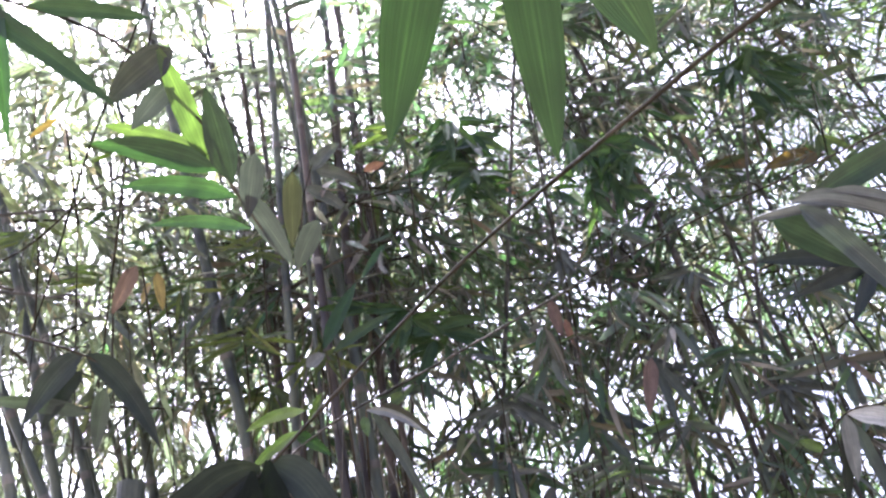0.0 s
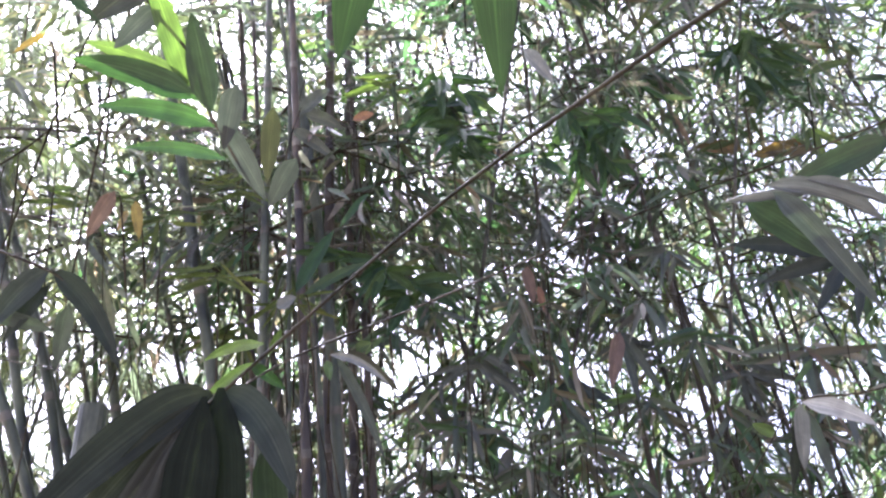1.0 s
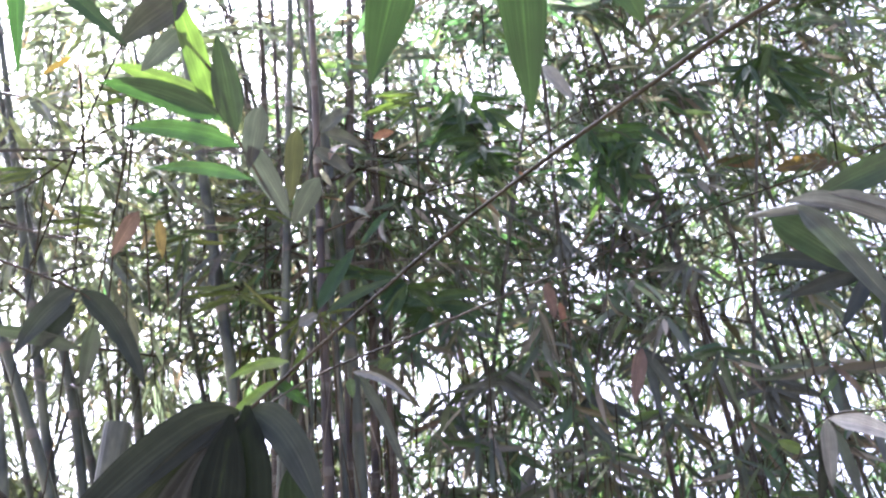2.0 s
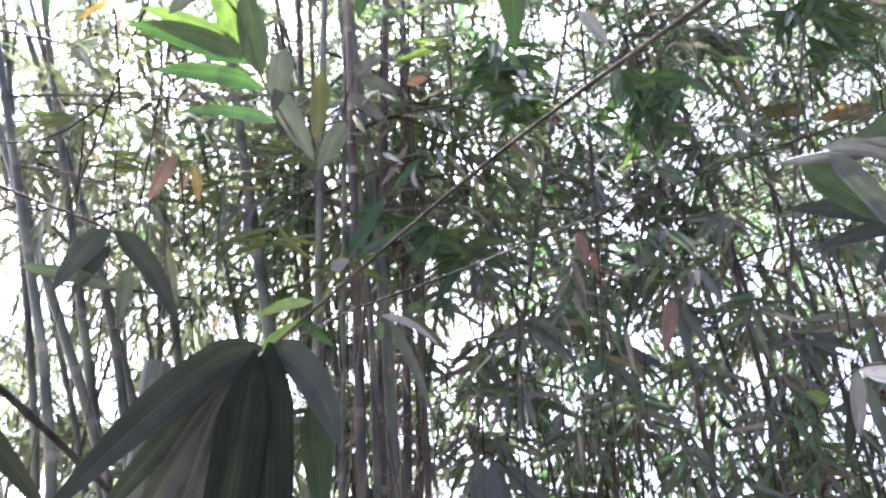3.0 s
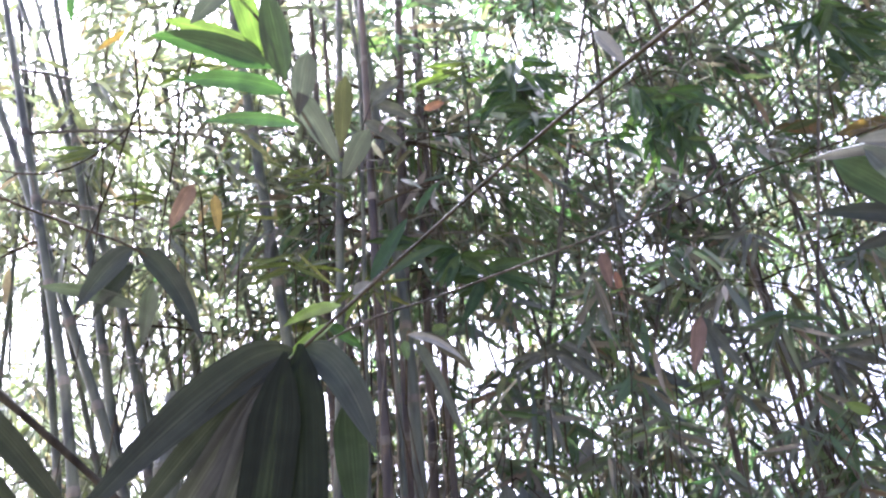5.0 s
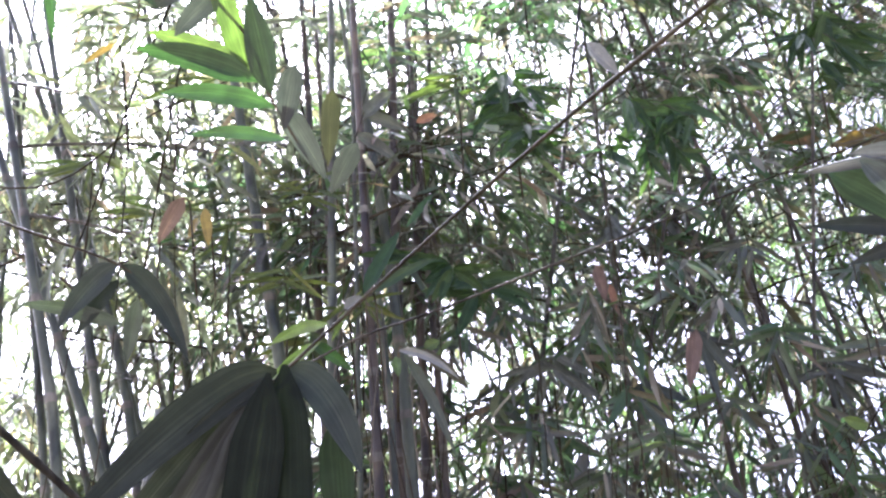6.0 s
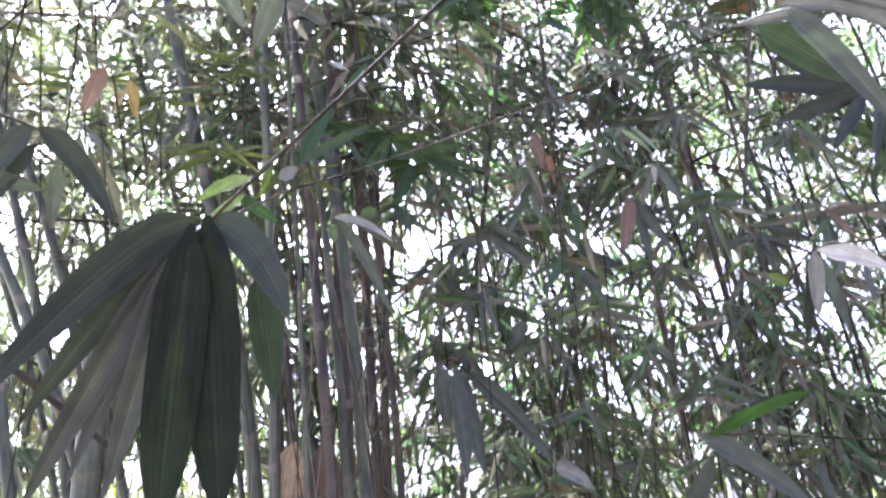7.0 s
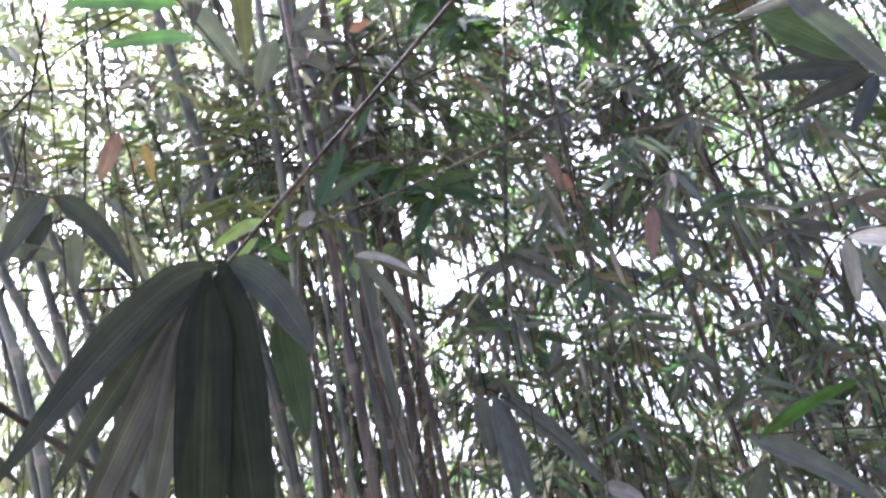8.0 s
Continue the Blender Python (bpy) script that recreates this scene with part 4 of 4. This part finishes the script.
# hanging sprays low in the dense leaves
SPRAYS = [  # place of the hub, leaf, spread
    ((0.06, 2.90, 2.77), LEAF, 0.8),
    ((0.20, 2.81, 2.54), LEAF_ASH, 0.9),
    ((0.40, 3.00, 2.85), LEAF, 0.8),
    ((0.46, 2.77, 2.42), LEAF, 1.0),
    ((0.73, 2.98, 2.70), LEAF_ASH, 0.9),
    ((0.83, 3.00, 2.45), LEAF, 1.1),
    ((0.99, 2.80, 2.64), LEAF, 0.9),
    ((1.24, 3.07, 2.59), LEAF_ASH, 0.9),
    ((0.26, 3.12, 2.36), LEAF, 1.0),
    ((0.04, 3.22, 2.57), LEAF_ASH, 0.8),
    ((0.65, 2.77, 2.90), LEAF, 0.8),
    ((0.94, 2.85, 3.00), LEAF_ASH, 0.8),
    ((0.61, 3.19, 2.27), LEAF, 1.0),
    ((1.03, 2.99, 2.28), LEAF, 1.0),
    ((0.46, 2.87, 3.12), LEAF_ASH, 0.8),
    ((1.30, 2.82, 2.88), LEAF, 0.8),
    ((0.38, 3.02, 2.21), LEAF, 0.9),
    ((0.51, 3.00, 1.96), LEAF, 1.0),
    ((0.73, 3.25, 1.83), LEAF, 1.0),
    ((0.89, 2.87, 2.00), LEAF, 1.0),
    ((1.13, 3.13, 1.86), LEAF, 1.0),
    ((1.29, 2.98, 2.00), LEAF, 0.9),
    ((1.46, 3.15, 1.81), LEAF, 1.0),
    ((0.24, 3.13, 1.88), LEAF, 1.0),
    ((-0.51, 3.09, 2.58), LEAF, 1.0),
    ((-0.40, 3.28, 2.42), LEAF, 1.2),
    ((-0.23, 3.12, 2.54), LEAF, 1.0),
    ((-0.60, 3.21, 2.31), LEAF, 1.0),
    ((-0.11, 2.85, 2.66), LEAF, 1.0),
    ((-0.65, 2.91, 2.70), LEAF_SPRAY, 1.0),
    ((-0.64, 2.69, 4.24), LEAF_SUNNY, 1.3),
    ((-0.41, 2.58, 4.23), LEAF, 1.3),
    ((-0.30, 2.83, 4.17), LEAF, 1.3),
    ((-0.09, 2.68, 4.23), LEAF, 1.3),
    ((0.15, 2.51, 4.13), LEAF, 1.3),
    ((0.21, 2.77, 4.06), LEAF, 1.3),
    ((0.45, 2.64, 4.09), LEAF, 1.3),
    ((0.75, 2.69, 4.20), LEAF, 1.3),
    ((-1.49, 2.70, 4.45), LEAF_SUNNY, 1.3),
    ((-0.90, 2.63, 4.35), LEAF_SUNNY, 1.3),
    ((1.08, 2.65, 4.06), LEAF, 1.3),
    ((-1.20, 2.76, 4.34), LEAF_SUNNY, 1.3),
    ((-0.76, 2.78, 4.08), LEAF_SUNNY, 1.3),
    ((-1.68, 2.81, 4.25), LEAF_SUNNY, 1.3),
    ((-0.13, 2.73, 3.94), LEAF, 1.3),
    ((-0.40, 2.77, 3.88), LEAF, 1.3),
    ((1.61, 2.59, 3.94), LEAF, 1.3),
    ((0.02, 2.95, 2.44), LEAF, 1.1),
    ((0.14, 2.85, 2.34), LEAF, 1.1),
    ((-0.02, 3.10, 2.24), LEAF, 1.1),
    ((-0.95, 3.10, 2.02), LEAF, 1.2),
    ((-1.25, 3.30, 2.15), LEAF, 1.1),
    ((-0.70, 3.35, 1.90), LEAF, 1.2),
    ((-0.40, 3.40, 2.05), LEAF, 1.2),
    ((-1.45, 3.00, 1.88), LEAF, 1.2),
    ((-0.10, 3.45, 1.95), LEAF, 1.2),
    ((0.12, 3.05, 2.20), LEAF, 1.1),
    ((0.30, 2.90, 2.62), LEAF, 1.1),
    ((0.55, 2.85, 2.30), LEAF, 1.1),
    ((0.75, 2.95, 2.14), LEAF, 1.1),
    ((1.15, 2.90, 2.12), LEAF, 1.1),
    ((1.38, 2.95, 2.36), LEAF, 1.1),
    ((0.95, 3.05, 1.78), LEAF, 1.1),
    ((0.35, 3.05, 1.72), LEAF, 1.1),
]
for k, (hub, leaf, spread) in enumerate(SPRAYS):
    leaf_fan(20 + k, (hub[0] + (0.75 if hub[0] > 0.1 else -0.5) + 0.5 * math.sin(k * 2.4), hub[1] + 0.7 + 0.2 * math.cos(k * 1.7)), hub, 16 if hub[2] < 2.9 else 12, 0.22, leaf, spread + 0.25, "bamboo shoot with a spray of hanging %s leaves" % {"bamboo_leaf": "dull green", "olive_leaf": "olive", "sunlit_bamboo_leaf": "sunlit-toned green", "yellow_green_leaf": "yellow-green"}.get(leaf.name, "pale grey-green"), 0.5, 0.085)

# yellow-green sprays on the sunlit side
leaf_fan(50, (-0.98, 2.61), (-1.032, 2.313, 2.915), 12, 0.17, LEAF_SPRAY, 1.7, "bamboo shoot with a spray of yellow-green leaves", 0.9, 0.085)
leaf_fan(51, (-0.83, 2.84), (-0.879, 2.539, 2.930), 12, 0.17, LEAF_SPRAY, 1.7, "bamboo shoot with a spray of yellow-green leaves", 0.9, 0.085)
leaf_fan(52, (-0.57, 2.87), (-0.625, 2.573, 3.123), 12, 0.17, LEAF_SPRAY, 1.7, "bamboo shoot with a spray of yellow-green leaves", 0.9, 0.085)
leaf_fan(53, (-1.24, 2.62), (-1.290, 2.318, 3.099), 12, 0.17, LEAF_SPRAY, 1.7, "bamboo shoot with a spray of yellow-green leaves", 0.9, 0.085)
leaf_fan(54, (-0.57, 2.65), (-0.619, 2.353, 2.664), 12, 0.17, LEAF_SPRAY, 1.7, "bamboo shoot with a spray of yellow-green leaves", 0.9, 0.085)
leaf_fan(55, (-0.36, 2.79), (-0.410, 2.488, 2.643), 12, 0.17, LEAF_SPRAY, 1.7, "bamboo shoot with a spray of yellow-green leaves", 0.9, 0.085)
leaf_fan(56, (-1.03, 2.68), (-1.076, 2.385, 3.444), 12, 0.17, LEAF_SPRAY, 1.7, "bamboo shoot with a spray of yellow-green leaves", 0.9, 0.085)
leaf_fan(57, (-0.04, 2.67), (-0.094, 2.368, 3.386), 12, 0.17, LEAF_SPRAY, 1.7, "bamboo shoot with a spray of yellow-green leaves", 0.9, 0.085)

# thin bare shoots between the culms
sprig((-0.42, 2.52), [(-0.423, 2.402, 2.182), (-0.390, 2.333, 2.327), (-0.362, 2.263, 2.472)], "thin bare pale shoot between thick culms", TWIG_PALE)
sprig((-0.29, 2.59), [(-0.292, 2.474, 2.052), (-0.295, 2.381, 2.240), (-0.305, 2.253, 2.501)], "thin bare pale shoot between thick culms", TWIG_PALE)
sprig((-0.21, 2.59), [(-0.208, 2.472, 2.067), (-0.224, 2.400, 2.212), (-0.225, 2.329, 2.357)], "thin bare pale shoot between thick culms", TWIG_PALE)
sprig((-0.35, 2.63), [(-0.354, 2.506, 1.979), (-0.343, 2.421, 2.153), (-0.317, 2.309, 2.385)], "thin bare pale shoot between thick culms", TWIG_PALE)
sprig((-0.46, 2.49), [(-0.457, 2.371, 2.240), (-0.422, 2.274, 2.443), (-0.383, 2.212, 2.573)], "thin bare pale shoot between thick culms", TWIG_PALE)
sprig((-0.16, 2.62), [(-0.157, 2.504, 2.009), (-0.177, 2.432, 2.154), (-0.237, 2.342, 2.328)], "thin bare pale shoot between thick culms", TWIG_PALE)

# bare diagonal twigs among the low leaves
sprig((0.47, 3.12), [(0.423, 2.922, 1.718), (0.387, 2.850, 1.927), (0.295, 2.777, 2.139)], "bare brown twig among hanging leaves", TWIG_PALE)
sprig((0.88, 3.13), [(0.826, 2.931, 1.684), (0.764, 2.841, 1.947), (0.628, 2.756, 2.195)], "bare brown twig among hanging leaves", TWIG_PALE)
sprig((1.19, 3.14), [(1.137, 2.940, 1.654), (1.020, 2.843, 1.936), (0.955, 2.783, 2.113)], "bare brown twig among hanging leaves", TWIG_PALE)
sprig((0.67, 3.14), [(0.623, 2.936, 1.675), (0.706, 2.864, 1.880), (0.862, 2.794, 2.082)], "bare brown twig among hanging leaves", TWIG_PALE)
sprig((0.08, 2.98), [(0.034, 2.778, 2.255), (-0.090, 2.707, 2.388), (-0.140, 2.642, 2.521)], "bare brown twig among hanging leaves", TWIG_PALE)
sprig((0.01, 3.03), [(-0.043, 2.827, 2.138), (-0.151, 2.788, 2.205), (-0.335, 2.791, 2.173)], "bare brown twig among hanging leaves", TWIG_PALE)
sprig((1.34, 3.12), [(1.286, 2.917, 1.717), (1.332, 2.846, 1.923), (1.450, 2.787, 2.092)], "bare brown twig among hanging leaves", TWIG_PALE)

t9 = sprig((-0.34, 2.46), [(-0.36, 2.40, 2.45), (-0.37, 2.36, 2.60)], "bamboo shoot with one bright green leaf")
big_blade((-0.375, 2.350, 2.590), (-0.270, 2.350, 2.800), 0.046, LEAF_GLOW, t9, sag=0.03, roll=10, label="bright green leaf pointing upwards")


# ---- single coloured leaves, a second sheath, a cut culm ----
def lone_leaf(base, tip, width, mat, label, shoot, fold=0.2, roll=12):
    base = Vector(base)
    wood = sprig((base.x + 0.05, base.y + 0.25), [tuple(base + Vector((0.03, 0.12, -0.25))), tuple(base + Vector((0.01, 0.03, -0.02))), tuple(base)], shoot)
    big_blade(base, tip, width, mat, wood, sag=0.04, roll=roll, fold=fold, label=label)
    return wood


wood = lone_leaf((-0.889, 2.334, 2.892), (-0.877, 2.383, 2.780), 0.034, LEAF_YELLOW, "yellow hanging leaf", "thin shoot with yellowed leaves")
big_blade((-0.930, 2.391, 2.890), (-0.941, 2.368, 2.800), 0.022, LEAF_YELLOW, wood, sag=0.02)
lone_leaf((-0.942, 1.708, 3.024), (-1.025, 1.726, 2.975), 0.016, LEAF_YELLOW, "orange withered leaf", "thin shoot with an orange leaf")
lone_leaf((-0.241, 2.505, 3.313), (-0.165, 2.498, 3.337), 0.034, LEAF_ORANGE, "small orange leaf", "thin shoot with a small orange leaf")
lone_leaf((0.303, 3.432, 3.772), (0.400, 3.452, 3.744), 0.040, LEAF_ORANGE, "small reddish leaf", "thin shoot with a reddish leaf")
wood = lone_leaf((0.417, 2.770, 2.790), (0.435, 2.790, 2.700), 0.027, LEAF_ORANGE, "small orange leaf", "thin shoot with orange and pink leaves")
lone_leaf((-0.846, 2.062, 2.771), (-0.921, 2.110, 2.650), 0.046, LEAF_DRY, "reddish brown drooping leaf", "thin shoot with a reddish brown leaf")
lone_leaf((-0.170, 2.103, 2.323), (-0.130, 2.098, 2.341), 0.030, LEAF_BRIGHT, "small bright green leaf", "thin shoot with a small green leaf")
lone_leaf((0.353, 2.341, 3.501), (0.460, 2.396, 3.395), 0.056, LEAF_PALE, "pale grey leaf", "thin shoot with one pale leaf")
lone_leaf((-0.189, 2.100, 2.322), (-0.055, 2.085, 2.208), 0.038, LEAF_OLIVE, "dull grey-brown leaf", "thin shoot with one grey-brown leaf", 0.04, -30)
lone_leaf((-0.300, 2.010, 2.440), (-0.130, 2.000, 2.530), 0.028, LEAF_SHADE, "dark green leaf", "thin shoot with one dark green leaf")
lone_leaf((-0.402, 2.205, 2.482), (-0.348, 2.195, 2.512), 0.036, LEAF_PALE, "small whitish leaf", "thin shoot with a small whitish leaf")
wood = lone_leaf((1.478, 2.600, 3.600), (1.655, 2.595, 3.662), 0.034, LEAF_SPRAY, "yellow-green leaf in the light", "thin shoot with yellow-green leaves")
big_blade((1.470, 2.605, 3.598), (1.400, 2.610, 3.612), 0.030, LEAF_SPRAY, wood, sag=0.05)
wood = lone_leaf((1.600, 2.900, 3.560), (1.640, 2.895, 3.370), 0.036, LEAF_SPRAY, "yellow-green hanging leaf", "thin shoot with yellow-green hanging leaves")
big_blade((1.605, 2.905, 3.550), (1.720, 2.890, 3.450), 0.032, LEAF_SPRAY, wood, sag=0.05)
big_blade((1.600, 2.905, 3.555), (1.560, 2.890, 3.430), 0.030, LEAF_SPRAY, wood, sag=0.03)
sprig((1.80, 2.80), [(1.66, 2.42, 2.98), (1.605, 2.40, 3.10), (1.50, 2.46, 3.42), (1.424, 2.50, 3.674), (1.38, 2.52, 3.80)], "bare pale twig rising among leaves", TWIG_PALE)
# The highlight along this twig is put in as pale colour.
sprig((1.10, 3.10), [(0.985, 2.92, 2.62), (0.942, 2.90, 2.744), (0.843, 2.90, 3.033), (0.810, 2.91, 3.12)], "bare pale twig rising among leaves", TWIG_PALE)
big_blade((0.902, 2.120, 2.100), (0.845, 2.130, 2.132), 0.030, LEAF_BRIGHT, stalk, sag=0.03, label="small yellow-green leaf")
big_blade((-0.360, 2.740, 1.830), (-0.345, 2.790, 1.540), 0.100, LEAF_DRY, t8, sag=0.01, fold=0.5, roll=15, name="sheath", label="reddish brown dry sheath")


def cut_culm(x, y, top, radius):
    """A culm sawn off above a node: a hollow end with a thick wall."""
    foot = Vector((x, y, 0))
    thing = stand("cut_culm", foot, "grey bamboo culm cut off level at the top", "bamboo")
    sh = Shape()
    pts, radii = [Vector((x, y, -0.08))], [radius * 1.03]
    z = 0.2
    while z < top - 0.12:
        for dz, k in ((-0.03, 1.0), (-0.006, 1.14), (0.0, 1.09), (0.006, 1.12), (0.03, 1.0)):
            pts.append(Vector((x, y, z + dz))), radii.append(radius * k)
        z += 0.31
    for dz, k in ((0.0, 1.0), (0.003, 0.97), (0.003, 0.78), (-0.10, 0.76)):
        pts.append(Vector((x, y, top + dz))), radii.append(radius * k)
    start = len(sh.v)
    for p, r in zip(pts, radii):
        for k in range(16):
            a = math.pi * k / 8
            sh.v.append(p + Vector((math.cos(a), math.sin(a), 0)) * r)
    for i in range(len(pts) - 1):
        for k in range(16):
            a, b = start + i * 16 + k, start + i * 16 + (k + 1) % 16
            sh.f.append((a, b, b + 16, a + 16))
    sh.f.append(tuple(range(start + (len(pts) - 1) * 16, start + len(pts) * 16)))
    under(new("stem", sh.mesh("stem", CULM, smooth=False)), thing, foot)


cut_culm(-0.960, 2.467, 2.275, 0.040)


# ---- undergrowth seen low between the culms ----
LEAF_LIME = leaf_material("lime_leaf", [(0.0, (0.0825, 0.12, 0.024)), (0.6, (0.1275, 0.1575, 0.03)), (1.0, (0.195, 0.195, 0.0375))], passes=0.35)


def shrub(seed, x, y, height, label):
    """A bush of thin stems with many small leaves."""
    rng = random.Random(seed)
    foot = Vector((x, y, 0))
    thing = stand("shrub", foot, label, "shrub")
    leaves, wood = [], Shape()
    for k in range(14):
        turn = rng.uniform(-math.pi, math.pi)
        tip = foot + Vector((math.cos(turn) * rng.uniform(0.1, 0.8), math.sin(turn) * rng.uniform(0.1, 0.6), height * rng.uniform(0.6, 1.0)))
        line = [foot + Vector((0, 0, -0.05)), foot.lerp(tip, 0.5) + Vector((0, 0, 0.15)), tip]
        stem = Shape()
        stem.tube(line, [0.008, 0.005, 0.002], 6)
        under(new("stem", stem.mesh("stem", TWIG)), thing, foot)
        for q in range(9):
            p = line[1].lerp(line[2], rng.random())
            way = Vector((rng.gauss(0, 1), rng.gauss(0, 1), rng.uniform(-0.2, 0.8)))
            leaves += twig_with_leaves(rng, wood, p, way, rng.uniform(0.08, 0.2), rng.randint(5, 8), 0.06, 0.11, 0.0012, None)
    tagged(under(new("twig_wood", wood.mesh("twig_wood", TWIG)), thing, foot), kind="stuff")
    tagged(under(new("foliage", joined_leaves(leaves, LEAF_LIME)), thing, foot), kind="stuff")


shrub(1, -1.25, 4.6, 2.35, "yellow-green shrub growing behind the clump")
shrub(2, -2.00, 4.9, 2.60, "yellow-green shrub growing behind the clump")
shrub(3, -0.55, 5.1, 2.25, "low yellow-green shrub growing behind the clump")
shrub(4, -2.80, 5.2, 2.70, "tall yellow-green shrub growing behind the clump")
shrub(5, 0.90, 6.6, 1.95, "low yellow-green shrub far behind the clump")
shrub(6, 2.10, 6.9, 2.05, "low yellow-green shrub far behind the clump")
shrub(7, 3.30, 6.6, 2.10, "low yellow-green shrub far behind the clump")
